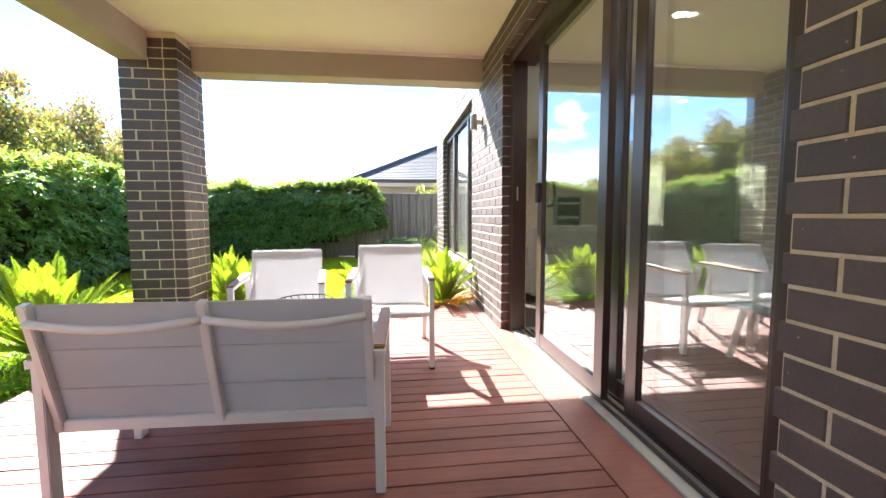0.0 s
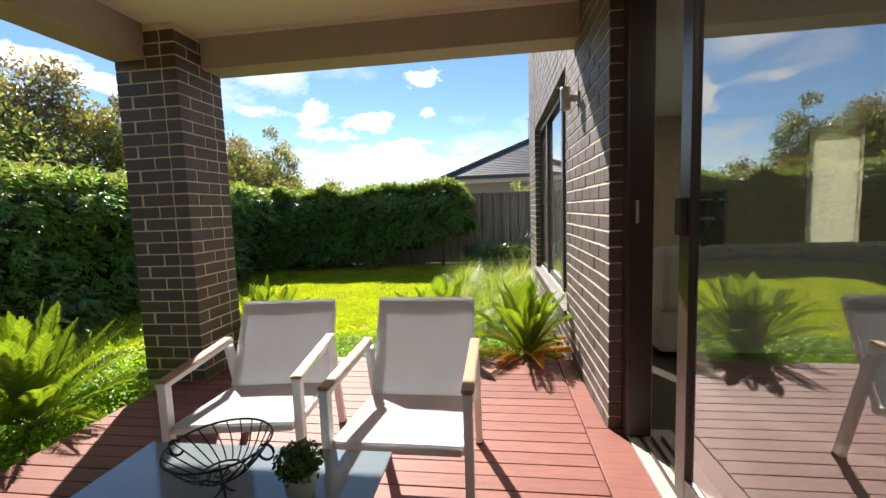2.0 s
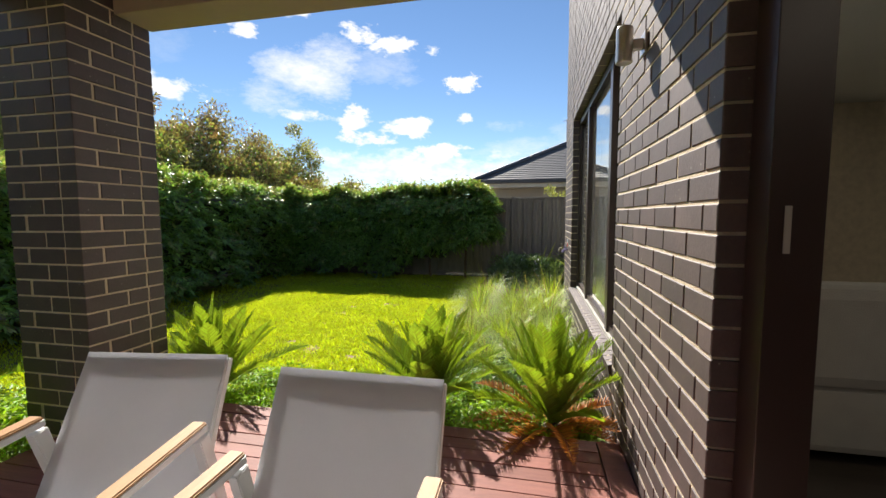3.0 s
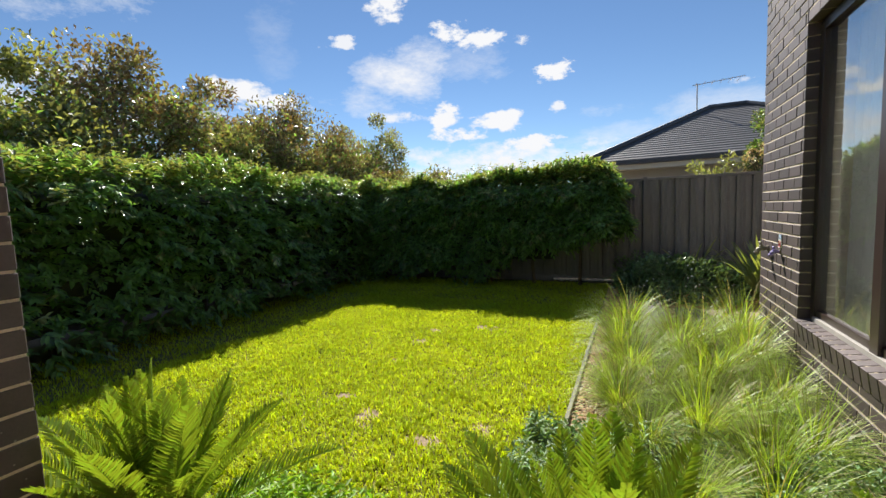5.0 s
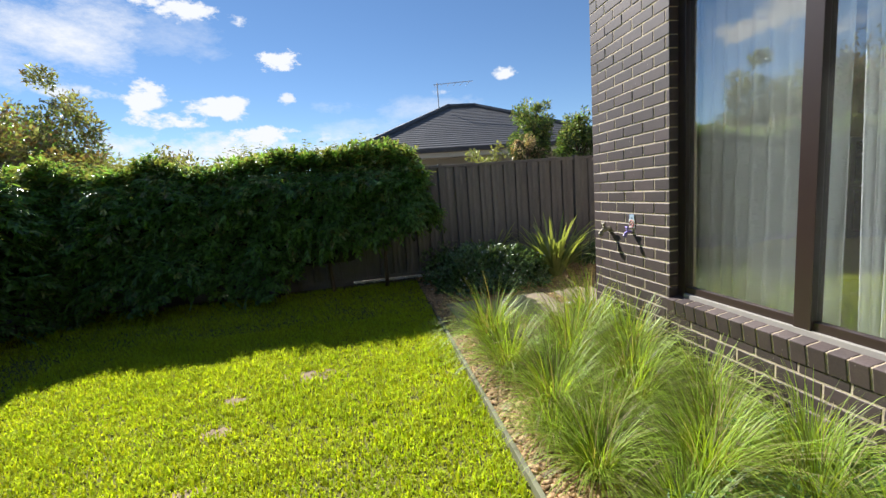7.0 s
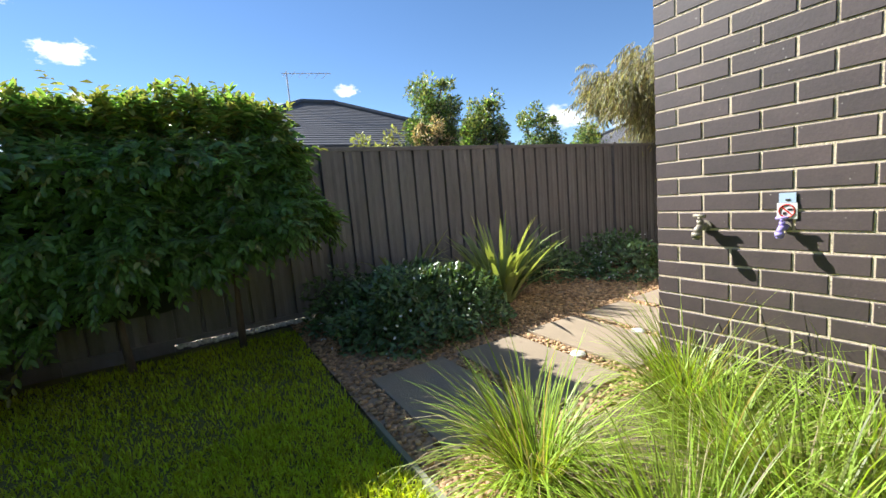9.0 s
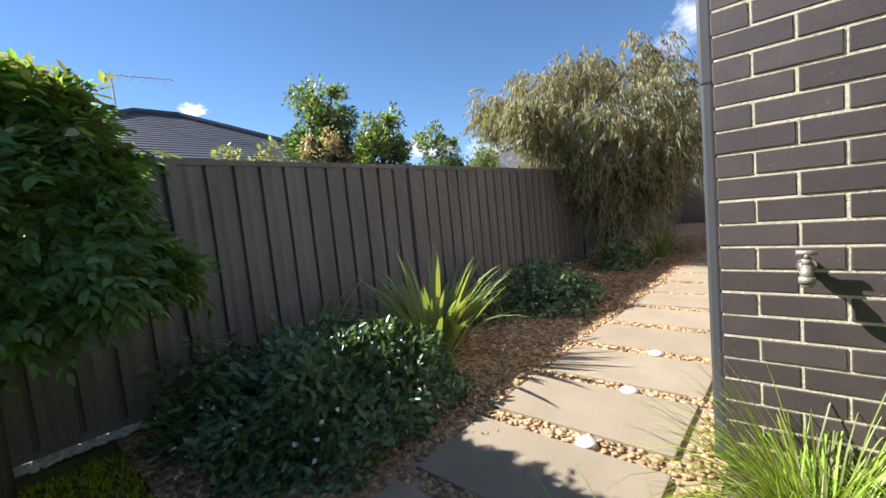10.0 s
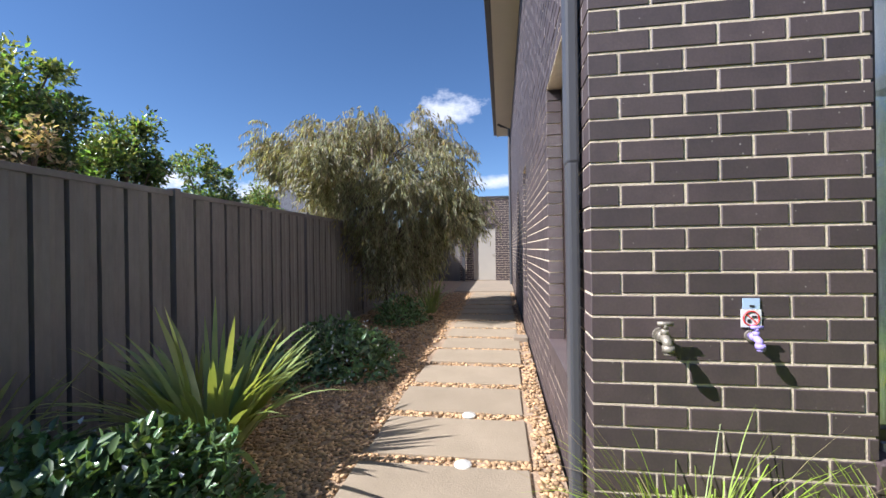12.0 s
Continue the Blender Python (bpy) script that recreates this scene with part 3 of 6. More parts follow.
# ---- west window ----
WAT = (1.0, 7.37, 0.44)
window_1 = empty("window_1", WAT)
tagged(window_1, "dark bronze three-pane window in the brick wall", "window", kind="structure")
FX0, FX1 = 0.995, 1.065
member("frame_jamb", (FX0, 7.30, 0.44), (FX1, 7.372, 2.415), M_ALU, window_1, WAT)
member("frame_jamb", (FX0, 4.688, 0.44), (FX1, 4.75, 2.415), M_ALU, window_1, WAT)
member("frame_head", (FX0, 4.75, 2.35), (FX1, 7.30, 2.415), M_ALU, window_1, WAT)
member("frame_sill", (FX0 - 0.01, 4.75, 0.44), (FX1, 7.30, 0.475), M_SILL, window_1, WAT)
for y0 in (6.48, 5.29):
    member("mullion", (FX0 - 0.005, y0, 0.475), (FX1, y0 + 0.085, 2.35), M_ALU, window_1, WAT)
for y0, y1 in ((6.565, 7.30), (5.375, 6.48), (4.75, 5.29)):
    member("sash_rail", (FX0 + 0.01, y0, 0.475), (FX1 - 0.01, y1, 0.52), M_ALU, window_1, WAT)
    g = member("pane", (FX0 + 0.03, y0 - 0.003, 0.517), (FX0 + 0.036, y1 + 0.003, 2.353), M_PANE, window_1, WAT, 0)
    g.visible_shadow = False

# north windows
for i, (a, b) in enumerate(north_windows):
    x0, x1 = NX - b, NX - a
    nat = (x0, 8.2, 0.53)
    w = empty("window_%d" % (i + 2), nat)
    tagged(w, "narrow dark-framed side window set back in brick", "window", kind="structure")
    box("brick_sill", (0.0, -0.02, -0.085), (x1 - x0, 0.118, 0.006), M_BRICK, w, 0.004)
    member("frame_jamb", (x0 + 0.001, 8.15, 0.531), (x0 + 0.05, 8.20, 2.329), M_ALU, w, nat)
    member("frame_jamb", (x1 - 0.05, 8.15, 0.531), (x1 - 0.001, 8.20, 2.329), M_ALU, w, nat)
    member("frame_head", (x0 + 0.05, 8.15, 2.28), (x1 - 0.05, 8.20, 2.329), M_ALU, w, nat)
    member("frame_sill", (x0 + 0.05, 8.15, 0.531), (x1 - 0.05, 8.20, 0.58), M_ALU, w, nat)
    g = member("pane", (x0 + 0.048, 8.17, 0.578), (x1 - 0.048, 8.176, 2.282), M_PANE, w, nat, 0)
    g.visible_shadow = False

# roller blinds drawn behind the north windows
M_BLIND = material("cream_blind", (0.78, 0.76, 0.68), (0.74, 0.72, 0.65), 2, 0.85, 0.05, 300, translucent=0.4, through_tint=(1.1, 1.1, 1.06))
for a, b in north_windows:
    x0, x1 = NX - b, NX - a
    bl_root = empty("roller_blind", (x0, 8.115, 0.55))
    box("fabric", (0.03, 0.0, 0.02), (x1 - x0 - 0.03, 0.002, 1.74), M_BLIND, bl_root)
    part("roller", add_tube(bmesh.new(), [(0.02, 0.005, 1.755), (x1 - x0 - 0.02, 0.005, 1.755)], 0.02, 10), M_WHITE, bl_root, smooth=True)
    box("bottom_bar", (0.03, -0.004, 0.0), (x1 - x0 - 0.03, 0.006, 0.02), M_WHITE, bl_root, 0.002)
    tagged(bl_root, "cream fabric roller blind drawn over the window", "roller blind", "north window blinds")

# ---- interior shell ----
IX1 = 8.6
tagged(box("floor", (1.145, -3.1, -0.05), (IX1, 8.09, 0.125), M_FLOOR), "dark timber interior floor", "floor", kind="structure")
tagged(box("ceiling_inside", (1.145, -3.1, 2.62), (IX1, 8.09, 2.72), M_PLASTER), "plain cream interior ceiling", "ceiling", kind="structure")
tagged(box("wall_inside_east", (IX1, -3.1, -0.05), (IX1 + 0.15, 8.09, 2.72), M_PLASTER), "plain cream interior wall", "wall", kind="structure")
tagged(box("wall_inside_south", (1.145, -3.3, -0.05), (IX1, -3.1, 2.72), M_PLASTER), "plain cream interior end wall", "wall", kind="structure")

# ---- roof and eave of the house ----
roof = empty("house_roof", (0, 0, EAVE))
tagged(roof, "dark tiled hip roof with cream eaves and gutter", "roof", kind="structure")
ov = 0.46
bm = bmesh.new()
pts = [(WALL_X - 0.02, WALL_Y + ov, 0.16), (NX + 0.3, WALL_Y + ov, 0.16), (NX + 0.3, -3.6, 0.16), (WALL_X - 0.02, -3.6, 0.16), (WALL_X + 5.8, 2.4, 2.6), (NX - 5.5, 2.4, 2.6)]
v = [bm.verts.new(q) for q in pts]
for f in ((0, 1, 5, 4), (1, 2, 5), (2, 3, 4, 5), (3, 0, 4), (3, 2, 1, 0)):
    bm.faces.new([v[i] for i in f])
part("tiles", bm, M_TILE, roof)
box("soffit", (3.0, WALL_Y - 0.01, -0.02), (NX + 0.3, WALL_Y + ov - 0.03, 0.0), M_CEIL, roof)
box("fascia", (3.0, WALL_Y + ov - 0.03, -0.05), (NX + 0.3, WALL_Y + ov, 0.15), M_CEIL, roof)
bm = bmesh.new()
add_box(bm, (2.9, WALL_Y + ov, 0.02), (NX + 0.35, WALL_Y + ov + 0.11, 0.14), 0.02)
part("gutter", bm, M_COLB, roof)

# downpipe on the corner
dp = empty("downpipe", (1.10, WALL_Y + 0.05, 0))
tagged(dp, "dark grey rectangular steel downpipe on the corner", "downpipe", kind="structure")
box("pipe", (-0.05, -0.035, 0.02), (0.05, 0.01, 1.55), M_COLB, dp, 0.012)
box("pipe", (-0.053, -0.038, 1.54), (0.053, 0.013, EAVE), M_COLB, dp, 0.012)

# ---- steel fence ----


def fence_run(length, spacing=2.27, first=0.0, top=1.70):
    """A run of ribbed steel fence along +x from the origin: posts, rails and sheets."""
    root = empty("fence")
    x = first
    posts = []
    while x <= length + 0.01:
        posts.append(x)
        x += spacing
    post_me = sheet_me = rail_me = None
    for x in posts:
        if post_me is None:
            post_me = part("post", add_box(bmesh.new(), (-0.03, -0.04, -0.05), (0.03, 0.04, top + 0.02), 0.004), M_FENCE, root)
        else:
            o = new("post", post_me.data)
            o.parent = root
            o.location = (x - posts[0], 0, 0)
        # the first post stands at its own place
    post_me.location = (0, 0, 0)
    for x in posts:
        span = spacing - 0.06
        if sheet_me is None:
            prof = []
            pitch = span / 11
            for i in range(11):
                a = i * pitch
                prof += [(a, 0.0), (a + pitch * 0.22, 0.002), (a + pitch * 0.40, -0.005), (a + pitch * 0.58, 0.002), (a + pitch * 0.84, 0.0), (a + pitch * 0.86, 0.034), (a + pitch * 0.98, 0.034)]
            prof.append((span, 0.0))
            vs = [(px, py - 0.012, z) for z in (0.05, top - 0.03) for px, py in prof]
            n = len(prof)
            fs = [(i, i + 1, n + i + 1, n + i) for i in range(n - 1)]
            sheet_me = from_arrays("sheet", vs, fs, M_FENCE, root)
            sheet_me.location = (0.03, 0, 0)
            bm = add_box(bmesh.new(), (0, -0.024, top - 0.045), (span, 0.03, top), 0.006)
            add_box(bm, (0, -0.02, 0.022), (span, 0.026, 0.07), 0.005)
            rail_me = part("rail", bm, M_FENCE, root)
            rail_me.location = (0.03, 0, 0)
        else:
            for nm, src in (("sheet", sheet_me), ("rail", rail_me)):
                o = new(nm, src.data)
                o.parent = root
                o.location = (x - posts[0] + 0.03, 0, 0)
    return root


fence = fence_run(22.5)
fence.matrix_basis = pose(-6.75, 11.3, 0)
tagged(fence, "dark grey ribbed steel boundary fence behind the garden", "fence", "boundary fences", "structure")
fence2 = copy_thing(fence, pose(-6.3, -9.1, 0, 0, 0, 90))
tagged(fence2, "dark grey ribbed steel fence behind the hedge", "fence", "boundary fences", "structure")

for x0, x1, z1 in ((-0.3, 3.40, 0.05), (3.40, 3.70, 0.008), (3.70, 5.32, 0.05), (5.32, 6.55, -0.002), (6.55, 22.6, 0.05)):
    box("plinth", (x0, -0.012, -0.06), (x1 - 0.002, 0.018, z1), M_FENCE, fence)

# ---- paved path ----
paver = None
for k in range(17):
    x = -0.30 + 0.65 * k
    if paver is None:
        bm = add_box(bmesh.new(), (0, 8.50, -0.05), (0.53, 9.45, 0.0), 0.006)
        paver = part("stepping_paver", bm, M_PAVER)
        ob = paver
        ob.location = (x, 0, 0.004)
    else:
        ob = copy_thing(paver, pose(x + random.Random(k).uniform(-0.012, 0.012), random.Random(k + 50).uniform(-0.012, 0.012) + (-0.05 if k > 5 else 0), 0.004 + random.Random(k + 9).uniform(-0.004, 0.006), 0, 0, 0))
    tagged(ob, "rectangular tan sandstone paver set in gravel", "paver", "stepping pavers")
tagged(box("concrete_apron", (10.8, 8.33, -0.05), (14.58, 10.0, 0.008), M_CONC, None, 0.004), "pale concrete apron before the garage door", "path", kind="structure")

# ---- hedges ----


def hedge(name, x0, y0, x1, y1, z0, z1, count, faces, label, lsize=0.105, lift=0.0):
    """A leafy hedge: a near-black core box for the shade inside, and drooping sprays of leaves standing out of its
    faces. faces: weights of the sides -x, +x, -y, +y, top.
    lift: how far the underside rises at the far end."""
    root = empty(name, ((x0 + x1) / 2, (y0 + y1) / 2, 0))
    c = np.array([(x0 + x1) / 2, (y0 + y1) / 2, 0])
    g = np.random.default_rng(int(abs(x0) * 100 + count))
    along = (x1 - x0) > (y1 - y0)
    per = 11
    n = count // per
    w = np.array(faces, float)
    side = g.choice(5, size=n, p=w / w.sum())
    u = g.random((n, 3))
    p = np.stack([x0 + (x1 - x0) * u[:, 0], y0 + (y1 - y0) * u[:, 1], z0 + (z1 - z0) * u[:, 2] ** 0.85], 1)
    nrm = np.zeros((n, 3))
    for k, (ax, val, s) in enumerate(((0, x0, -1), (0, x1, 1), (1, y0, -1), (1, y1, 1), (2, z1, 1))):
        m = side == k
        p[m, ax] = val
        nrm[m, ax] = s
    # lumps: the surface bulges and sinks, bush by bush and branch by branch
    lump = np.array([noise.noise(Vector(q) * 1.3) * 0.24 + noise.noise(Vector(q) * 3.6) * 0.26 for q in p])
    lump -= np.abs(g.normal(0, 0.07, n)) + 0.04
    crest = np.array([noise.noise(Vector((q[0] * 1.5, q[1] * 1.5, 7.7))) * 0.20 + noise.noise(Vector((q[0] * 4.5, q[1] * 4.5, 1.7))) * 0.10 for q in p])
    lump = np.where(side == 4, crest - np.abs(g.normal(0, 0.03, n)), lump)
    p = p + nrm * lump[:, None]
    # the top edge rolls over, the end is rounded, the underside is uneven
    mid = (z0 + z1) / 2
    far = p[:, 0] - (x1 - 0.5) if along else p[:, 1] - (y1 - 0.5)
    ends = np.clip(far / 0.5, 0, 1.25)
    p[:, 2] = mid + 0.08 * ends + (p[:, 2] - mid) * (1 - 0.13 * ends ** 2)
    low = np.clip((mid - p[:, 2]) / (mid - z0), 0, 1)
    reach = np.clip(((p[:, 0] - (x1 - 1.9)) if along else (p[:, 1] - (y1 - 1.9))) / 1.5, 0, 1)
    p[:, 2] += low * (0.24 * (np.array([noise.noise(Vector((q[0] * 1.6, q[1] * 1.6, 2.2))) for q in p]) - 0.15) + lift * reach)
    edge = np.clip((p[:, 2] - (z1 - 0.35)) / 0.35, 0, 1) * (side < 4)
    p -= nrm * (0.22 * edge ** 2)[:, None]
    # sprays: a short twig with leaves to both sides that hang from it
    twig = unit(nrm * 0.8 + g.normal(0, 0.45, (n, 3)) + np.where(side == 4, 0.9, 0.15)[:, None] * np.array([[0, 0, 1.0]]))
    reach_out = g.uniform(0.12, 0.26, n) * (lsize / 0.09)
    flat = unit(np.cross(twig, np.array([0, 0, 1.0]) + g.normal(0, 0.25, (n, 3))))
    # more pale leaves on top and upper edge: sunlight there put into colour
    pale_share = np.where(side == 4, 0.62, 0.05 + 0.42 * edge + 0.14 * (lump > 0.12))
    shoot = g.random(n) < pale_share
    pts, dirs, ups, lens, paler = [], [], [], [], []
    for k in range(per):
        t = (k + 0.5) / per
        s = 1 if k % 2 else -1
        base = p + twig * (reach_out * t)[:, None] - np.array([0, 0, 1.0]) * (0.35 * reach_out * t * t)[:, None]
        d = twig * (0.35 + 0.8 * t) + flat * s * (1.0 - 0.6 * t) + np.array([0, 0, -0.55]) + g.normal(0, 0.20, (n, 3))
        pts.append(base), dirs.append(d), ups.append(np.array([0, 0, 1.0]) + nrm * 0.6 + g.normal(0, 0.25, (n, 3)))
        lens.append(g.uniform(0.75, 1.25, n) * lsize * (1.05 - 0.35 * t)), paler.append(shoot & (g.random(n) < 0.35 + 0.65 * t))
    pts, dirs, ups, lens, paler = map(np.concatenate, (pts, dirs, ups, lens, paler))
    for nm, m, mt in (("foliage", ~paler, M_HEDGE), ("new_growth", paler, M_HEDGE2)):
        leaves(nm, pts[m] - c, dirs[m], ups[m], lens[m], lens[m] * 0.40, mt, root, oval=True)
    # shoots standing out of the top
    ns = int(count * 0.006)
    sp = np.stack([g.uniform(x0 + 0.1, x1 - 0.3, ns), g.uniform(y0 + 0.25, y1 - 0.1, ns), np.full(ns, z1 - 0.02)], 1)
    sp[:, 2] += np.array([noise.noise(Vector((q[0] * 1.5, q[1] * 1.5, 7.7))) * 0.20 for q in sp])
    tall = g.uniform(0.5, 1.3, ns) ** 2
    bend = g.normal(0, 0.25, (ns, 3)) * np.array([1, 1, 0])
    q, dd = [], []
    for i in range(9):
        h = 0.024 * i * tall[:, None]
        q.append(sp + h * (np.array([0, 0, 1.0]) + bend))
        a = i * 2.4 + g.uniform(0, 6.3, ns)
        dd.append(np.stack([np.cos(a), np.sin(a), np.full(ns, 0.15)], 1))
    q, dd = np.concatenate(q), np.concatenate(dd)
    leaves("shoot", q - c, dd, g.normal(0, 0.3, q.shape) + np.array([0, 0, 1]), g.uniform(0.6, 1.0, len(q)) * lsize, g.uniform(0.26, 0.40, len(q)) * lsize, M_HEDGE2, root)
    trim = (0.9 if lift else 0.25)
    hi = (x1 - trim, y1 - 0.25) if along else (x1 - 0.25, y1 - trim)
    # plain dark box that paints the shaded inside behind the leaves
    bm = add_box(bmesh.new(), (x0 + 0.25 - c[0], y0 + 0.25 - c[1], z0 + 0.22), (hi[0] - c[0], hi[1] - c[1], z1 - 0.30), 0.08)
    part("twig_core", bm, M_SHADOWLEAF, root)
    n = int(max(x1 - x0, y1 - y0) / 0.85)
    for i in range(n + 1):
        t = i / n if n else 0.5
        bx, by = (x0 + 0.3 + (x1 - x0 - 0.8) * t, (y0 + y1) / 2 + 0.05) if along else ((x0 + x1) / 2 - 0.1, y0 + 0.3 + (y1 - y0 - 0.6) * t)
        jig = g.normal(0, 0.03, 4)
        part("trunk", add_tube(bmesh.new(), [(bx - c[0], by - c[1], -0.03), (bx - c[0] + jig[0], by - c[1] + jig[1], 0.3), (bx - c[0] + jig[2], by - c[1] + jig[3], z0 + 0.35 + lift)], 0.032, 7, 0.022), M_BARK, root, smooth=True)
    return tagged(root, label, "hedge")


hedge("hedge", -6.0, -3.5, -4.8, 11.0, 0.10, 1.84, 84000, (0, 6, 0.5, 0, 3.2), "tall green hedge with leaves paler towards its sunlit top along the side fence", 0.095)
hedge("hedge", -5.0, 10.42, -0.42, 11.16, 0.20, 1.77, 76000, (0, 1.6, 5, 0.2, 2.2), "green hedge on thin trunks before the rear fence", 0.085, 0.72)

# ---- neighbour's house ----


def house(x0, y0, x1, y1, zw, zr, label, hip=4.0, wall_mat=M_NEIGH):
    root = empty("neighbour_house", ((x0 + x1) / 2, (y0 + y1) / 2, 0))
    cx, cy = (x0 + x1) / 2, (y0 + y1) / 2
    a, b = (x1 - x0) / 2, (y1 - y0) / 2
    box("wall", (-a + 0.5, -b + 0.5, -0.06), (a - 0.5, b - 0.5, zw + 0.05), wall_mat, root)
    # tiles laid in courses: each course is a step of its own
    n = 24
    bm = bmesh.new()
    for i in range(n):
        t0, t1 = i / n, (i + 1.04) / n
        z_0, z_1 = zw + (zr - zw) * t0 + 0.022, zw + (zr - zw) * t1
        r0 = [(-a + hip * t0, -b + b * t0), (a - hip * t0, -b + b * t0), (a - hip * t0, b - b * t0), (-a + hip * t0, b - b * t0)]
        t1 = min(t1, 1)
        r1 = [(-a + hip * t1, -b + b * t1), (a - hip * t1, -b + b * t1), (a - hip * t1, b - b * t1), (-a + hip * t1, b - b * t1)]
        lo = [bm.verts.new((x, y, z_0 - 0.02)) for x, y in r0]
        mid = [bm.verts.new((x, y, z_0)) for x, y in r0]
        hi = [bm.verts.new((x, y, z_1)) for x, y in r1]
        for k in range(4):
            k2 = (k + 1) % 4
            bm.faces.new((lo[k], lo[k2], mid[k2], mid[k]))
            bm.faces.new((mid[k], mid[k2], hi[k2], hi[k]))
    part("roof_tiles", bm, M_TILE, root)
    bm = bmesh.new()
    for s in (-1, 1):
        for q in (-1, 1):
            add_tube(bm, [(s * a, q * b, zw + 0.04), (s * (a - hip), 0, zr + 0.05)], 0.09, 6)
    add_tube(bm, [(-a + hip, 0, zr + 0.05), (a - hip, 0, zr + 0.05)], 0.09, 6)
    part("ridge_tiles", bm, M_TILE, root)
    bm = add_box(bmesh.new(), (-a, -b, zw - 0.20), (a, b, zw + 0.0))
    part("eave_box", bm, M_CEIL, root)
    bm = bmesh.new()
    for lo, hi in (((-a - 0.1, -b - 0.1, zw - 0.06), (a + 0.1, -b, zw + 0.06)), ((-a - 0.1, -b, zw - 0.06), (-a, b, zw + 0.06))):
        add_box(bm, lo, hi, 0.01)
    part("gutter", bm, M_COLB, root)
    return tagged(root, label, "house")


nh = house(-1.7, 17.0, 7.4, 25.6, 2.50, 4.55, "neighbouring house with grey tiled hip roof above the fence", 4.0)
bm = bmesh.new()
add_tube(bm, [(-0.95, -0.3, 4.3), (-0.95, -0.3, 5.4)], 0.025, 6)
add_tube(bm, [(-1.1, -0.3, 5.35), (0.4, -0.5, 5.40)], 0.015, 5)
for i in range(6):
    add_tube(bm, [(-1.0 + i * 0.25, -0.6 - 0.02 * i, 5.36), (-1.0 + i * 0.25, 0.0, 5.36)], 0.008, 4)
part("antenna", bm, M_WHITE, nh)

# ---- outdoor furniture ----


def sling(name, a0, a1, b0, b1, mat, parent, thick=0.006, dip=0.006, n=8):
    """A stretched fabric panel between the edges a0-a1 and b0-b1, hanging through a little."""
    a0, a1, b0, b1 = map(Vector, (a0, a1, b0, b1))
    nrm = (a1 - a0).cross(b0 - a0).normalized()
    bm = bmesh.new()
    grid = [[], []]
    for s in (0, 1):
        for i in range(n + 1):
            row = []
            for j in range(n + 1):
                u, v = i / n, j / n
                p = (a0.lerp(a1, u)).lerp(b0.lerp(b1, u), v)
                p = p - nrm * (dip * 4 * v * (1 - v) * (0.3 + 0.7 * math.sin(math.pi * u))) - nrm * thick * s
                row.append(bm.verts.new(p))
            grid[s].append(row)
    for s in (0, 1):
        for i in range(n):
            for j in range(n):
                g = grid[s]
                bm.faces.new((g[i][j], g[i + 1][j], g[i + 1][j + 1], g[i][j + 1]))
    for i in range(n):
        for e in (0, n):
            bm.faces.new((grid[0][i][e], grid[0][i + 1][e], grid[1][i + 1][e], grid[1][i][e]))
            bm.faces.new((grid[0][e][i], grid[0][e][i + 1], grid[1][e][i + 1], grid[1][e][i]))
    return part(name, bm, mat, parent)


def armchair():
    """Sling armchair at the origin, its front legs at y = 0, facing -y."""
    c = empty("garden_chair")
    w = 0.265
    for s in (-1, 1):
        x = s * (w - 0.02)
        bar("leg", (x, 0.0, 0.012), (x, 0.0, 0.575), 0.030, 0.045, M_WHITE, c)
        bar("leg", (x, 0.66, 0.012), (x, 0.515, 0.575), 0.030, 0.045, M_WHITE, c)
        arm = bar("arm", (x, -0.025, 0.585), (x, 0.53, 0.60), 0.034, 0.026, M_WHITE, c)
        part("arm_cap", add_bar(bmesh.new(), (x, -0.02, 0.606), (x, 0.52, 0.621), 0.042, 0.014, 0.004), M_TEAK, arm, "oiled teak arm cap")
        bar("seat_rail", (x - s * 0.022, 0.0, 0.375), (x - s * 0.022, 0.53, 0.315), 0.024, 0.036, M_WHITE, c)
        bar("back_post", (x - s * 0.016, 0.50, 0.30), (x - s * 0.016, 0.71, 0.775), 0.014, 0.030, M_WHITE, c)
        for y in (0.0, 0.66):
            box("foot", (x - 0.017, y - 0.022, 0.0), (x + 0.017, y + 0.022, 0.013), M_DARK, c, 0.002)
    q = w - 0.045
    bar("front_bar", (-q, 0.005, 0.372), (q, 0.005, 0.372), 0.036, 0.03, M_WHITE, c)
    bar("rear_bar", (-q, 0.52, 0.318), (q, 0.52, 0.318), 0.03, 0.03, M_WHITE, c)
    bar("top_bar", (-q, 0.695, 0.765), (q, 0.695, 0.765), 0.02, 0.02, M_WHITE, c)
    sling("seat", (-q, -0.015, 0.395), (-q, 0.50, 0.338), (q, -0.015, 0.395), (q, 0.50, 0.338), M_SLING, c)
    sling("backrest", (-q - 0.012, 0.485, 0.345), (-q - 0.012, 0.70, 0.79), (q + 0.012, 0.485, 0.345), (q + 0.012, 0.70, 0.79), M_SLING, c)
    return tagged(c, "white metal garden armchair with pale grey sling fabric on the deck", "chair", "garden chairs")


chair_r = armchair()
SIZE = Matrix.Diagonal((1.05, 1.0, 0.95, 1.0))
chair_r.matrix_basis = pose(-0.012, 2.565, DECK) @ SIZE
chair_l = copy_thing(chair_r, pose(-0.725, 2.69, DECK, 0, 0, 8) @ SIZE)

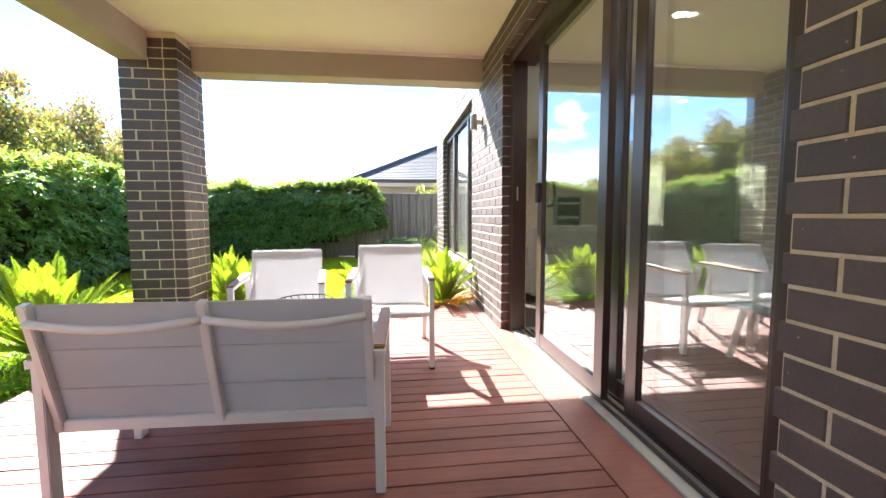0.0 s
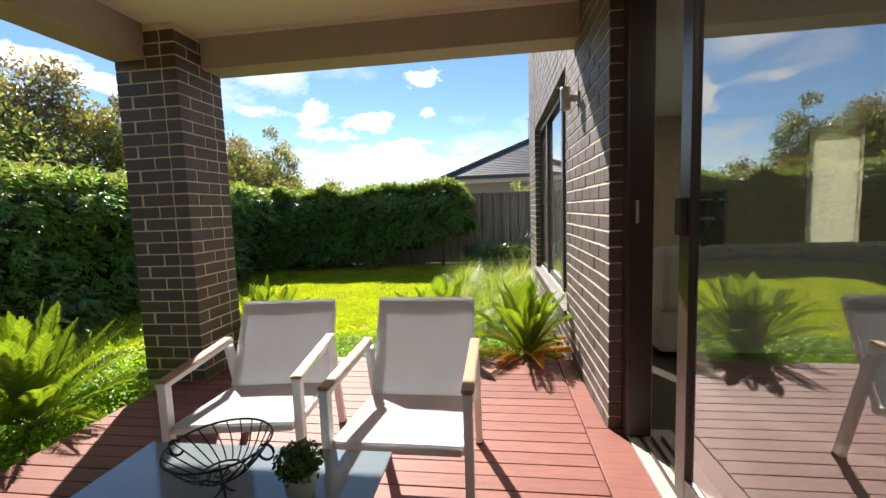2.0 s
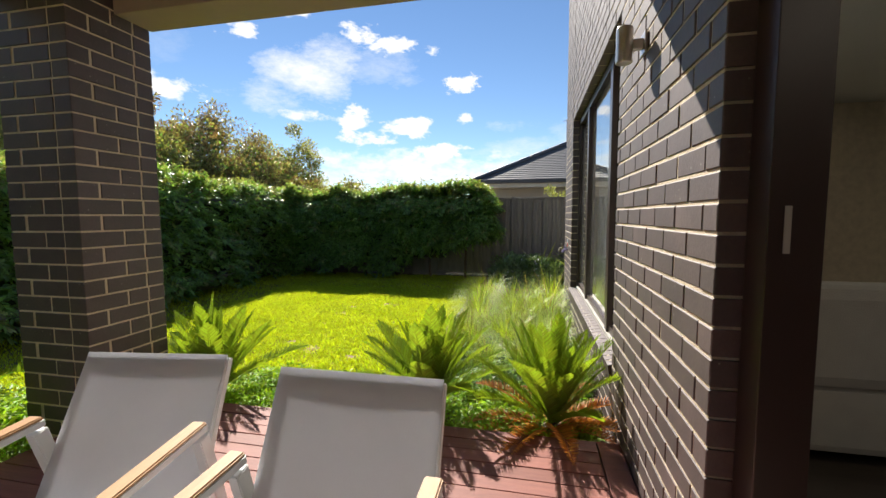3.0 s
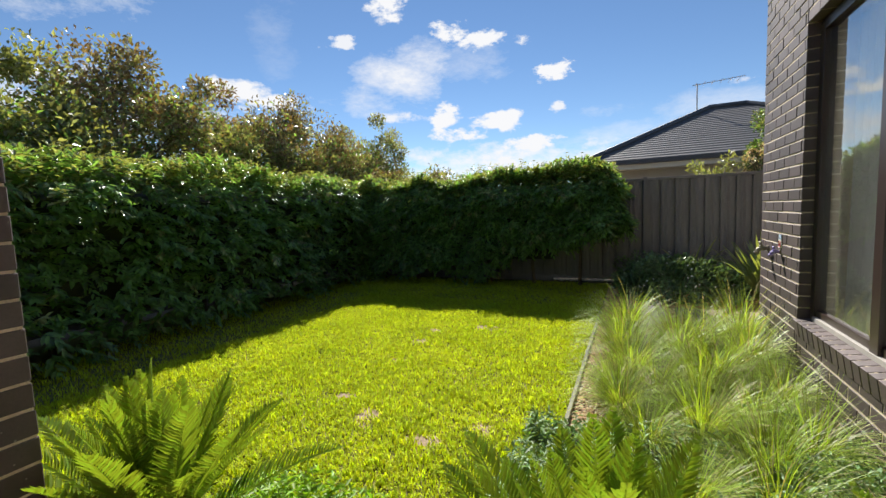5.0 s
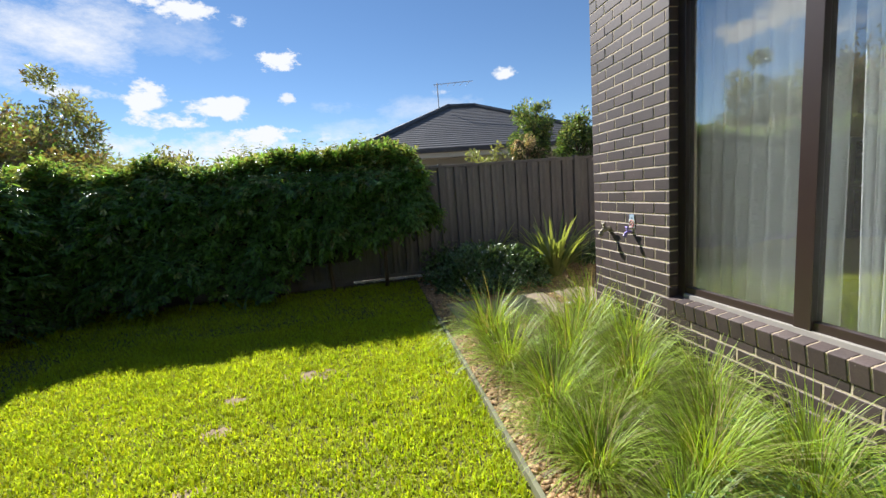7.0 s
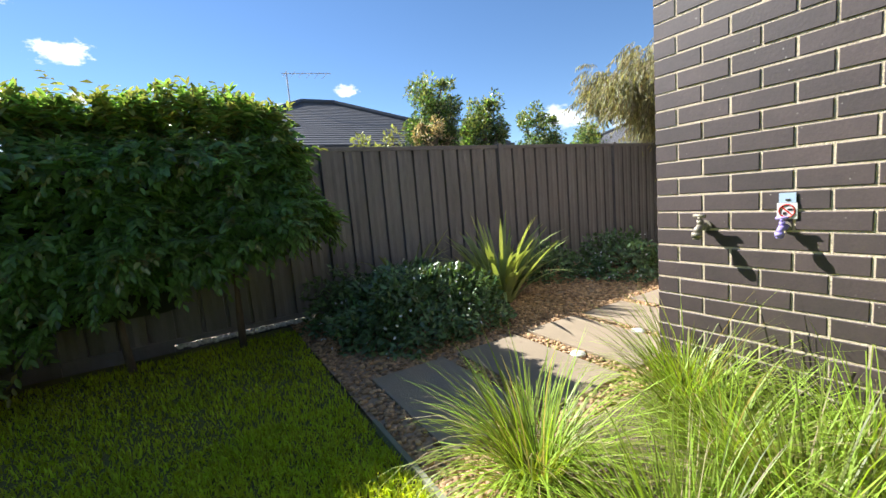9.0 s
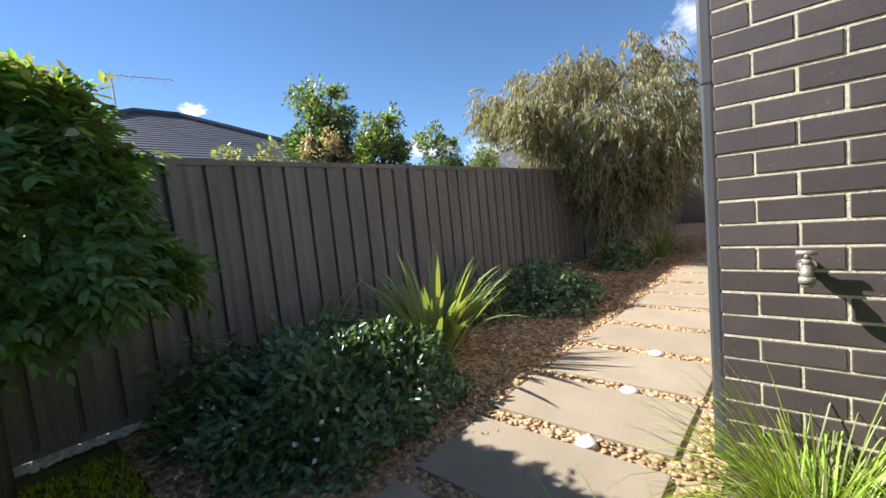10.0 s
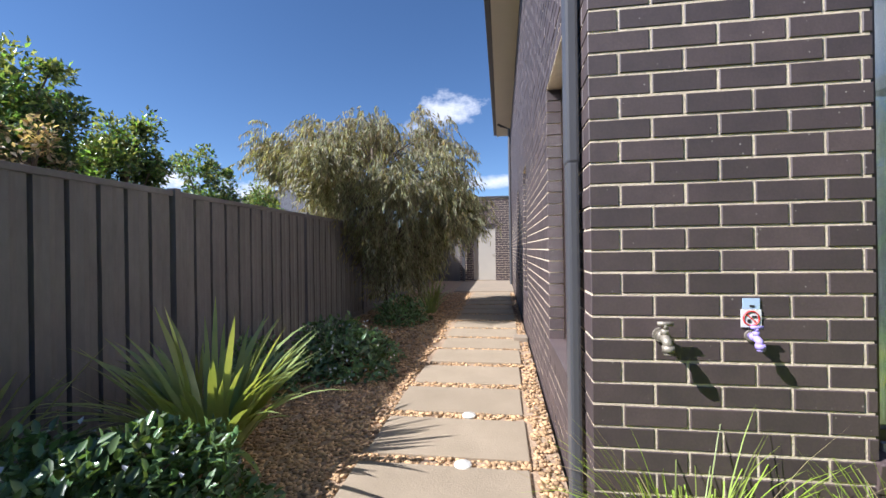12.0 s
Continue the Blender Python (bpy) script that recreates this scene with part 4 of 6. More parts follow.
bench = empty("garden_bench", (-0.598, 1.34, DECK))
bench.rotation_euler = (0, 0, radians(-2.0))
tagged(bench, "two-seat white metal garden bench with grey-brown sling fabric", "bench")
BW = 0.56
for s in (-1, 1):
    x = s * (BW - 0.015)
    bar("leg", (x, 0.10, 0.0), (x, 0.10, 0.50), 0.034, 0.05, M_WHITE, bench)
    bar("leg", (x, 0.56, 0.0), (x, 0.56, 0.50), 0.034, 0.05, M_WHITE, bench)
    arm = bar("arm", (x, 0.06, 0.512), (x, 0.60, 0.527), 0.045, 0.028, M_WHITE, bench)
    part("arm_cap", add_bar(bmesh.new(), (x, 0.07, 0.534), (x, 0.59, 0.549), 0.046, 0.014, 0.004), M_TEAK, arm, "weathered teak arm cap")
    bar("side_rail", (x - s * 0.03, 0.10, 0.285), (x - s * 0.03, 0.56, 0.35), 0.026, 0.036, M_WHITE, bench)
for x in (-BW + 0.045, 0.0, BW - 0.045):
    bar("back_post", (x, 0.125, 0.275), (x, 0.02, 0.715), 0.028, 0.034, M_WHITE, bench)
for a, b in ((-BW + 0.05, -0.005), (0.005, BW - 0.05)):
    bm = bmesh.new()
    pts = [(a + (b - a) * i / 8, 0.016 - 0.012 * math.sin(math.pi * i / 8), 0.655 - 0.022 * math.sin(math.pi * i / 8)) for i in range(9)]
    add_tube(bm, pts, 0.014, 8)
    part("curved_bar", bm, M_WHITE, bench, smooth=True)
    sling("backrest", (a + 0.008, 0.135, 0.295), (a + 0.008, 0.038, 0.71), (b - 0.008, 0.135, 0.295), (b - 0.008, 0.038, 0.71), M_SLING, bench, dip=-0.012)
    sling("seat", (a + 0.008, 0.15, 0.30), (a + 0.008, 0.56, 0.375), (b - 0.008, 0.15, 0.30), (b - 0.008, 0.56, 0.375), M_SLING, bench)
    for z in (0.42, 0.56):
        yy = 0.13 - 0.105 * (z - 0.275) / 0.44
        bar("seam", (a + 0.01, yy - 0.012, z), (b - 0.01, yy - 0.012, z), 0.004, 0.003, M_SLING, bench, 0)
bar("rear_bar", (-BW + 0.03, 0.125, 0.28), (BW - 0.03, 0.125, 0.28), 0.03, 0.04, M_WHITE, bench)
bar("front_bar", (-BW + 0.03, 0.56, 0.36), (BW - 0.03, 0.56, 0.36), 0.03, 0.04, M_WHITE, bench)

# glass-topped table
TX0, TX1, TY0, TY1, TZ = -0.95, -0.02, 2.04, 2.53, 0.485
table = empty("coffee_table", ((TX0 + TX1) / 2, (TY0 + TY1) / 2, DECK))
tagged(table, "low garden table with smoky glass top and white legs", "table")
hx, hy, hz = (TX1 - TX0) / 2, (TY1 - TY0) / 2, TZ - DECK
M_TOP = material("smoky_glass_top", (0.20, 0.235, 0.25), (0.18, 0.215, 0.235), 2, 0.07, spec=0.9)
box("tabletop", (-hx, -hy, hz - 0.008), (hx, hy, hz), M_TOP, table, 0.003, "smoky blue-grey glass")
for sx in (-1, 1):
    for sy in (-1, 1):
        bar("leg", (sx * (hx - 0.03), sy * (hy - 0.03), 0.0), (sx * (hx - 0.10), sy * (hy - 0.06), hz - 0.03), 0.035, 0.035, M_WHITE, table)
    bar("apron", (sx * (hx - 0.10), -hy + 0.05, hz - 0.025), (sx * (hx - 0.10), hy - 0.05, hz - 0.025), 0.03, 0.03, M_WHITE, table)
for sy in (-1, 1):
    bar("apron", (-hx + 0.10, sy * (hy - 0.06), hz - 0.026), (hx - 0.10, sy * (hy - 0.06), hz - 0.026), 0.03, 0.03, M_WHITE, table)

# wire bowl
M_WIRE = material("black_wire", (0.02, 0.02, 0.022), None, 5, 0.4, metal=0.6)
bowl = empty("wire_bowl", (-0.47, 2.27, TZ + 0.001))
tagged(bowl, "black wrought wire fruit bowl with scroll handles", "bowl")


def ring(r, z, n=28, ry=1.0):
    return [(r * math.cos(2 * math.pi * i / n), r * ry * math.sin(2 * math.pi * i / n), z) for i in range(n + 1)]


part("rim", add_tube(bmesh.new(), ring(0.145, 0.165), 0.0035, 6), M_WIRE, bowl)
part("rim", add_tube(bmesh.new(), ring(0.06, 0.075), 0.003, 6), M_WIRE, bowl)
for i in range(22):
    t = 2 * math.pi * i / 22
    pts = [((0.06 + 0.085 * u) * math.cos(t + 0.35 * u), (0.06 + 0.085 * u) * math.sin(t + 0.35 * u), 0.075 + 0.09 * u ** 1.4) for u in [k / 5 for k in range(6)]]
    part("wire", add_tube(bmesh.new(), pts, 0.0022, 5), M_WIRE, bowl)
for r in (0.02, 0.04):
    part("wire", add_tube(bmesh.new(), ring(r, 0.072), 0.0022, 5), M_WIRE, bowl)
for s in (-1, 1):
    pts = [(s * (0.145 + 0.024 * math.sin(t)), 0, 0.165 - 0.02 + 0.024 * math.cos(t)) for t in [k * 0.55 - 0.6 for k in range(10)]]
    part("handle", add_tube(bmesh.new(), pts, 0.004, 6), M_WIRE, bowl)
for i in range(4):
    t = math.pi / 4 + i * math.pi / 2
    pts = [((0.055 - 0.05 * math.sin(u * 2.6)) * math.cos(t), (0.055 - 0.05 * math.sin(u * 2.6)) * math.sin(t), 0.073 - 0.07 * u) for u in [k / 8 for k in range(9)]]
    part("foot", add_tube(bmesh.new(), pts, 0.003, 6), M_WIRE, bowl)

# potted plant
M_POT = material("glazed_pot", (0.35, 0.40, 0.36), (0.28, 0.34, 0.30), 8, 0.35)
M_HERB = material("herb_leaf", (0.035, 0.085, 0.02), (0.06, 0.13, 0.03), 12, 0.5, island=0.45, translucent=0.25)
pot = empty("potted_plant", (-0.235, 2.29, TZ + 0.001))
tagged(pot, "small pale glazed pot with a bushy green plant", "plant")
part("pot", lathe(bmesh.new(), [(0.0, 0.0), (0.038, 0.0), (0.046, 0.04), (0.05, 0.08), (0.046, 0.08), (0.04, 0.06), (0.0, 0.06)], 20), M_POT, pot, smooth=True)
g = np.random.default_rng(3)
q = unit(g.normal(0, 1, (900, 3))) * (g.random((900, 1)) ** 0.4) * np.array([0.072, 0.072, 0.055]) + np.array([0, 0, 0.105])
leaves("foliage", q, g.normal(0, 1, q.shape) + np.array([0, 0, 0.6]), g.normal(0, 0.5, q.shape) + np.array([0, 0, 1]), g.uniform(0.012, 0.022, 900), g.uniform(0.008, 0.014, 900), M_HERB, pot)

# ---- fittings on the brick wall ----
M_STEEL = material("brushed_steel", (0.55, 0.53, 0.50), (0.48, 0.46, 0.44), 20, 0.35, metal=0.9)
lamp = empty("wall_light", (WALL_X, 4.18, 2.04))
tagged(lamp, "brushed steel up-down wall light on brick", "wall light")
part("body", lathe(bmesh.new(), [(0.0, -0.075), (0.032, -0.075), (0.035, -0.07), (0.035, 0.07), (0.032, 0.075), (0.0, 0.075)], 20, (-0.085, 0, 0)), M_STEEL, lamp, smooth=False)
box("bracket", (-0.055, -0.018, -0.02), (-0.012, 0.018, 0.02), M_STEEL, lamp, 0.004)
box("back_plate", (-0.013, -0.04, -0.045), (-0.001, 0.04, 0.045), M_STEEL, lamp, 0.003)

M_BRASS = material("weathered_brass", (0.36, 0.32, 0.25), (0.26, 0.23, 0.18), 40, 0.55, 0.2, 120, metal=0.45)
M_LILAC = material("lilac_plastic", (0.42, 0.34, 0.72), (0.38, 0.30, 0.66), 10, 0.4)


def tap(y, z, mat, label):
    """A garden tap: flange, body, spindle, handle and turned-down spout."""
    t = empty("garden_tap", (WALL_X, y, z))
    b = bmesh.new()
    add_tube(b, [(-0.002, 0, 0), (-0.012, 0, 0)], 0.026, 14)
    part("flange", b, M_BRASS, t)
    b = bmesh.new()
    add_tube(b, [(-0.010, 0, 0), (-0.05, 0, 0), (-0.075, 0, -0.012), (-0.083, 0, -0.028)], 0.0165, 12)
    add_tube(b, [(-0.030, 0, 0), (-0.046, 0, 0)], 0.021, 12)
    add_tube(b, [(-0.083, 0, -0.024), (-0.085, 0, -0.046)], 0.021, 12)
    add_tube(b, [(-0.085, 0, -0.046), (-0.0855, 0, -0.056)], 0.016, 12)
    part("body", b, mat, t, smooth=True)
    b = bmesh.new()
    add_tube(b, [(-0.050, 0, 0.008), (-0.055, 0, 0.030)], 0.014, 10)
    add_tube(b, [(-0.055, 0, 0.030), (-0.058, 0, 0.046)], 0.009, 10)
    part("spindle", b, mat, t, smooth=True)
    b = bmesh.new()
    add_tube(b, [(-0.059, -0.026, 0.049), (-0.059, 0.026, 0.049)], 0.0085, 8)
    part("handle", b, mat, t, smooth=True)
    return tagged(t, label, "tap", "garden taps")


tap(8.07, 0.867, M_BRASS, "weathered brass garden tap on dark brick")
tap(7.765, 0.868, M_LILAC, "lilac recycled-water garden tap on dark brick").scale = (0.75, 0.75, 0.75)
M_SIGNW = material("sign_white", (0.75, 0.74, 0.70), None, 5, 0.5)
M_SIGNR = material("sign_red", (0.60, 0.04, 0.03), None, 5, 0.5)
M_SIGNB = material("sign_blue", (0.45, 0.58, 0.72), None, 5, 0.5)
sign = empty("warning_sign", (WALL_X - 0.004, 7.762, 0.930))
sign.scale = (1, 0.8, 0.8)
tagged(sign, "small white sign with red prohibition circle above the tap", "sign")
box("plate", (-0.003, -0.042, -0.04), (0, 0.042, 0.04), M_SIGNW, sign, 0.0005)
box("tag", (-0.003, -0.036, 0.041), (0, 0.034, 0.09), M_SIGNB, sign, 0.0005)
b = bmesh.new()
add_tube(b, [(-0.004, y, z) for y, z in [(0.032 * math.cos(2 * math.pi * i / 24), 0.032 * math.sin(2 * math.pi * i / 24)) for i in range(25)]], 0.0035, 4)
add_bar(b, (-0.004, 0.022, 0.022), (-0.004, -0.022, -0.022), 0.002, 0.006, 0)
part("red_ring", b, M_SIGNR, sign)
for lo, hi in (((-0.022, 0.004), (-0.002, 0.012)), ((0.004, -0.018), (0.016, -0.004)), ((-0.012, 0.052), (0.006, 0.060))):
    box("symbol", (-0.0055, *lo), (-0.003, *hi), M_DARK, sign)

# garage door
gd = empty("door_1", (GX, 9.28, 0))
tagged(gd, "closed flush beige door in the garage wall", "door", kind="structure")
box("leaf", (0.09, -0.395, 0.03), (0.13, 0.395, 2.09), M_DOORP, gd, 0.003)
for s in (-1, 1):
    box("jamb", (0.06, s * 0.397 if s > 0 else -0.425, 0.02), (0.16, 0.425 if s > 0 else -0.397, 2.10), M_DOORP, gd)
part("handle", add_tube(bmesh.new(), [(0.085, -0.33, 1.0), (0.045, -0.33, 1.0), (0.045, -0.22, 1.0)], 0.012, 8), M_STEEL, gd, "steel lever handle")
box("step", (-0.05, -0.42, -0.02), (0.08, 0.42, 0.03), M_CONC, gd, 0.004)
rh = empty("rainwater_head", (GX - 0.12, 10.05, 2.6))
tagged(rh, "grey steel rainwater head and downpipe on the garage", "downpipe")
box("head", (-0.10, -0.13, 0), (0.10, 0.13, 0.25), M_COLB, rh, 0.01)
box("pipe", (-0.04, -0.05, -2.6), (0.04, 0.05, 0.0), M_COLB, rh, 0.008)

# eave downpipe elbow
part("downpipe_elbow", add_tube(bmesh.new(), [(12.6, WALL_Y + ov - 0.05, -0.03), (12.6, WALL_Y + 0.30, -0.10), (12.6, WALL_Y + 0.06, -0.2), (12.6, WALL_Y + 0.05, -EAVE + 0.05)], 0.04, 8), M_COLB, roof)

# steel sheet closing the strip between garage and fence
tagged(box("wall_side_return", (15.2, 10.0, -0.05), (15.25, 11.29, 1.70), M_FENCE), "grey steel sheet between garage and boundary fence", "fence", kind="structure")

# garden edging and path lights
M_EDGE = material("pale_edging", (0.24, 0.24, 0.15), (0.19, 0.19, 0.12), 6, 0.8, 0.2, 60)
tagged(box("garden_edging", (-0.49, 5.2, -0.05), (-0.465, 8.95, 0.022), M_EDGE, None, 0.003), "thin pale edging strip between lawn and bed", "edging", kind="structure")
M_PUCK = material("white_stone", (0.75, 0.72, 0.64), (0.68, 0.65, 0.58), 30, 0.5)
for x, y in ((0.92, 8.87), (1.56, 8.87), (2.235, 8.89)):
    b = lathe(bmesh.new(), [(0.0, 0.0), (0.048, 0.0), (0.05, 0.008), (0.046, 0.016), (0.0, 0.018)], 20)
    ob = part("path_marker", b, M_PUCK, smooth=True)
    ob.location = (x, y, -0.004)
    tagged(ob, "round white path marker between the pavers", "path marker", "path markers")
b = add_box(bmesh.new(), (-0.09, -0.09, -0.02), (0.09, 0.09, 0.05), 0.01)
drain = part("drain_cover", b, M_CONC)
drain.location = (4.75, 8.42, 0)
tagged(drain, "small square concrete drain beside the wall", "drain")

# ---- inside the house ----
M_SOFA = material("grey_upholstery", (0.40, 0.38, 0.35), (0.35, 0.335, 0.31), 6, 0.9, 0.3, 200)
sofa = empty("sofa", (2.35, 4.85, 0.125))
sofa.rotation_euler = (0, 0, math.pi)
tagged(sofa, "pale grey fabric sofa inside the living room", "sofa")
box("base", (-0.8, -0.45, 0.06), (0.8, 0.45, 0.40), M_SOFA, sofa, 0.04)
box("backrest", (-0.8, 0.25, 0.38), (0.8, 0.48, 0.86), M_SOFA, sofa, 0.06)
for s in (-1, 1):
    box("armrest", (s * 0.72 - 0.1, -0.45, 0.38), (s * 0.72 + 0.1, 0.27, 0.62), M_SOFA, sofa, 0.05)
    box("cushion", (s * 0.31 - 0.3, -0.42, 0.39), (s * 0.31 + 0.3, 0.24, 0.52), M_SOFA, sofa, 0.04)
M_OVEN = material("oven_glass", (0.02, 0.02, 0.022), None, 5, 0.12, spec=0.8)
M_OVENB = material("oven_steel", (0.30, 0.29, 0.27), (0.26, 0.25, 0.24), 6, 0.4, metal=0.5)
oven = empty("wall_oven", (3.56, 8.085, 0.57))
tagged(oven, "grey built-in oven with dark glass on the far wall", "oven")
box("body", (-0.28, -0.10, 0.0), (0.28, 0.0, 0.92), M_OVENB, oven, 0.006)
box("glass_door", (-0.23, -0.112, 0.06), (0.23, -0.101, 0.44), M_OVEN, oven, 0.003)
box("glass_door", (-0.23, -0.112, 0.52), (0.23, -0.101, 0.74), M_OVEN, oven, 0.003)
box("control_panel", (-0.23, -0.112, 0.79), (0.23, -0.101, 0.88), M_OVEN, oven, 0.002)
for z in (0.48, 0.765):
    bar("handle", (-0.21, -0.135, z), (0.21, -0.135, z), 0.018, 0.018, M_WHITE, oven)
shelf = empty("cabinet", (8.2, 2.0, 0.125))
tagged(shelf, "dark low cabinet inside against the wall", "cabinet")
box("body", (-0.25, -1.2, 0.0), (0.25, 1.2, 0.8), M_ALU, shelf, 0.01)
for k in range(3):
    box("door", (-0.27, -1.19 + 0.8 * k, 0.06), (-0.251, -0.41 + 0.8 * k, 0.78), M_ALU, shelf, 0.004)
M_DOWN = glow("downlight_glow", (1.0, 0.93, 0.8), 100.0)
for x, y in ((2.2, 1.2), (2.2, 3.0), (3.9, 1.2), (3.9, 3.0), (3.9, 5.2), (5.6, 3.0)):
    b = lathe(bmesh.new(), [(0.0, 0.0), (0.045, 0.0)], 16)
    d = empty("downlight", (x, y, 2.612))
    part("lens", b, M_DOWN, d)
    part("trim", lathe(bmesh.new(), [(0.046, 0.0), (0.062, -0.003), (0.064, 0.008)], 16), M_WHITE, d)
    tagged(d, "round recessed ceiling downlight switched on", "downlight", "ceiling downlights")


def curtain(y0, y1, waves, label, lean=0.0):
    """A hanging pleated sheer between y0 and y1, just inside the window."""
    n = waves * 8
    vs, fs = [], []
    for j, z in enumerate((0.16, 1.2, 2.5)):
        for i in range(n + 1):
            t = i / n
            amp = 0.035 * (1.25 - 0.3 * j)
            yy = y0 + (y1 - y0) * t + lean * (1 - j / 2) * t
            vs.append((1.30 + amp * math.sin(t * waves * 2 * math.pi + 0.6 * math.sin(t * 9)), yy, z))
    for j in range(2):
        for i in range(n):
            a = j * (n + 1) + i
            fs.append((a, a + 1, a + n + 2, a + n + 1))
    ob = from_arrays("curtain", vs, fs, M_CURTAIN, smooth=True)
    return tagged(ob, label, "curtain", "window curtains")


curtain(6.58, 7.62, 10, "white sheer curtain drawn across the window")
curtain(4.62, 6.22, 14, "white sheer curtain bunched beside the gap", 0.12)
curtain(6.28, 6.55, 4, "white sheer curtain hanging narrow at mid window", -0.08)

# ---- sago palms ----
M_SAGO = material("sago_frond", (0.15, 0.25, 0.03), (0.225, 0.325, 0.043), 4, 0.35, island=0.25, translucent=0.35, spec=0.6)
M_DEAD = material("dead_frond", (0.56, 0.25, 0.08), (0.44, 0.20, 0.08), 4, 0.6, island=0.3, translucent=0.3)


def frond_mesh(length, arch, seed, mat):
    """A feather frond along +x: a bending rib and two rows of stiff leaflets."""
    g = np.random.default_rng(seed)
    n = 46
    t = np.linspace(0.14, 1, n)
    ang = 0.15 + arch * t
    x = np.concatenate([[0], np.cumsum(np.cos(arch * np.linspace(0, 1, 40)) / 40)]) * length
    z = np.concatenate([[0], np.cumsum(-np.sin(arch * np.linspace(0, 1, 40)) / 40)]) * length
    tt = np.linspace(0, 1, 41)
    px, pz = np.interp(t, tt, x), np.interp(t, tt, z)
    p = np.stack([px, np.zeros(n), pz], 1)
    co, fa, base = [], [], 0
    for s in (-1, 1):
        ll = length * 0.15 * np.sin(np.clip(t * 0.93 + 0.10, 0, 1) * math.pi) ** 0.6 * g.uniform(0.9, 1.1, n) + 0.015
        d = np.stack([np.full(n, 0.7) + 0.5 * t, s * np.ones(n), 0.55 - 0.3 * t], 1) + g.normal(0, 0.06, (n, 3))
        c, f = leaf_arrays(p, d, np.tile([0, 0, 1.0], (n, 1)), ll, np.full(n, 0.0135), 0.2)
        co.append(c), fa.append(f + base)
        base += len(c)
    rib = np.stack([x, np.zeros(41), z], 1)[::4]
    m = len(rib)
    w = (0.006 * (1 - 0.8 * np.linspace(0, 1, m)))[:, None] * np.array([[0, 1, 0]])
    c = np.concatenate([rib - w, rib + w])
    i = np.arange(m - 1)
    f = np.concatenate([np.stack([i, i + 1, m + i + 1], 1), np.stack([i, m + i + 1, m + i], 1)])
    co.append(c + np.array([0, 0, 0.002])), fa.append(f + base)
    ob = fast_mesh("frond", np.concatenate(co), np.concatenate(fa), mat)
    return ob


frond_src = [frond_mesh(0.66, a, 20 + i, M_SAGO) for i, a in enumerate((0.06, 0.18, 0.32, 0.55))]
dead_src = frond_mesh(0.56, 0.7, 40, M_DEAD)


def sago(x, y, size, count, label, dead=0, seed=1, lean=31.0):
    root = empty("sago_palm", (x, y, -0.01))
    rnd = random.Random(seed)
    b = lathe(bmesh.new(), [(0.0, 0.0), (0.075, 0.0), (0.08, 0.03), (0.06, 0.07), (0.03, 0.09), (0.0, 0.095)], 12)
    for v in b.verts:
        v.co += Vector((rnd.uniform(-1, 1), rnd.uniform(-1, 1), 0)) * 0.008
    part("trunk", b, M_BARK, root)
    for i in range(count + dead):
        ring_i = i / count
        a = i * 137.5 + rnd.uniform(-8, 8)
        if i < count:
            tilt = 88 - lean * ring_i + rnd.uniform(-6, 6)
            src = frond_src[min(3, int(ring_i * 3.2 + rnd.random() * 0.8))]
        else:
            tilt, src = rnd.uniform(0, 38), dead_src
        o = new("frond", src.data)
        o.parent = root
        k = size * rnd.uniform(0.85, 1.1)
        o.matrix_basis = Matrix.Translation((0, 0, 0.05)) @ Matrix.Rotation(radians(a), 4, "Z") @ Matrix.Rotation(radians(-tilt), 4, "Y") @ Matrix.Translation((0.02, 0, 0)) @ Matrix.Scale(k, 4)
    return tagged(root, label, "sago palm", "sago palms")


sago(-2.56, 3.33, 1.08, 38, "bright green sago palm beside the deck and column", 0, 1, 62)
sago(-1.71, 4.62, 1.0, 38, "dark green sago palm behind the brick column", 0, 2, 48)
sago(-0.18, 4.73, 1.0, 36, "upright green sago palm at the lawn's edge", 0, 3, 46)
sago(0.59, 4.66, 0.95, 34, "sago palm with browned lower fronds beside the wall", 17, 4, 42)
for o in frond_src + [dead_src]:
    bpy.data.objects.remove(o)

# ---- grasses and bedding ----


def merge(parts):
    co, fa, base = [], [], 0
    for c, f in parts:
        co.append(c), fa.append(f + base)
        base += len(c)
    return np.concatenate(co), np.concatenate(fa)


def tussock_mesh(seed, n=500, height=0.70, width=0.0075, spread=0.09, mat=M_TUSSOCK, k=5):
    g = np.random.default_rng(seed)
    a = g.uniform(0, 2 * math.pi, n)
    r = np.sqrt(g.random(n)) * spread
    p = np.stack([r * np.cos(a), r * np.sin(a), np.zeros(n)], 1)
    b = a + g.normal(0, 0.5, n)
    d = np.stack([np.cos(b), np.sin(b), np.zeros(n)], 1)
    co, f = blade_arrays(p, d, g.uniform(0.5, 1.1, n) * height, np.full(n, width), g.uniform(0.5, 2.5, n), k, g.uniform(0.0, 0.6, n))
    return co, f


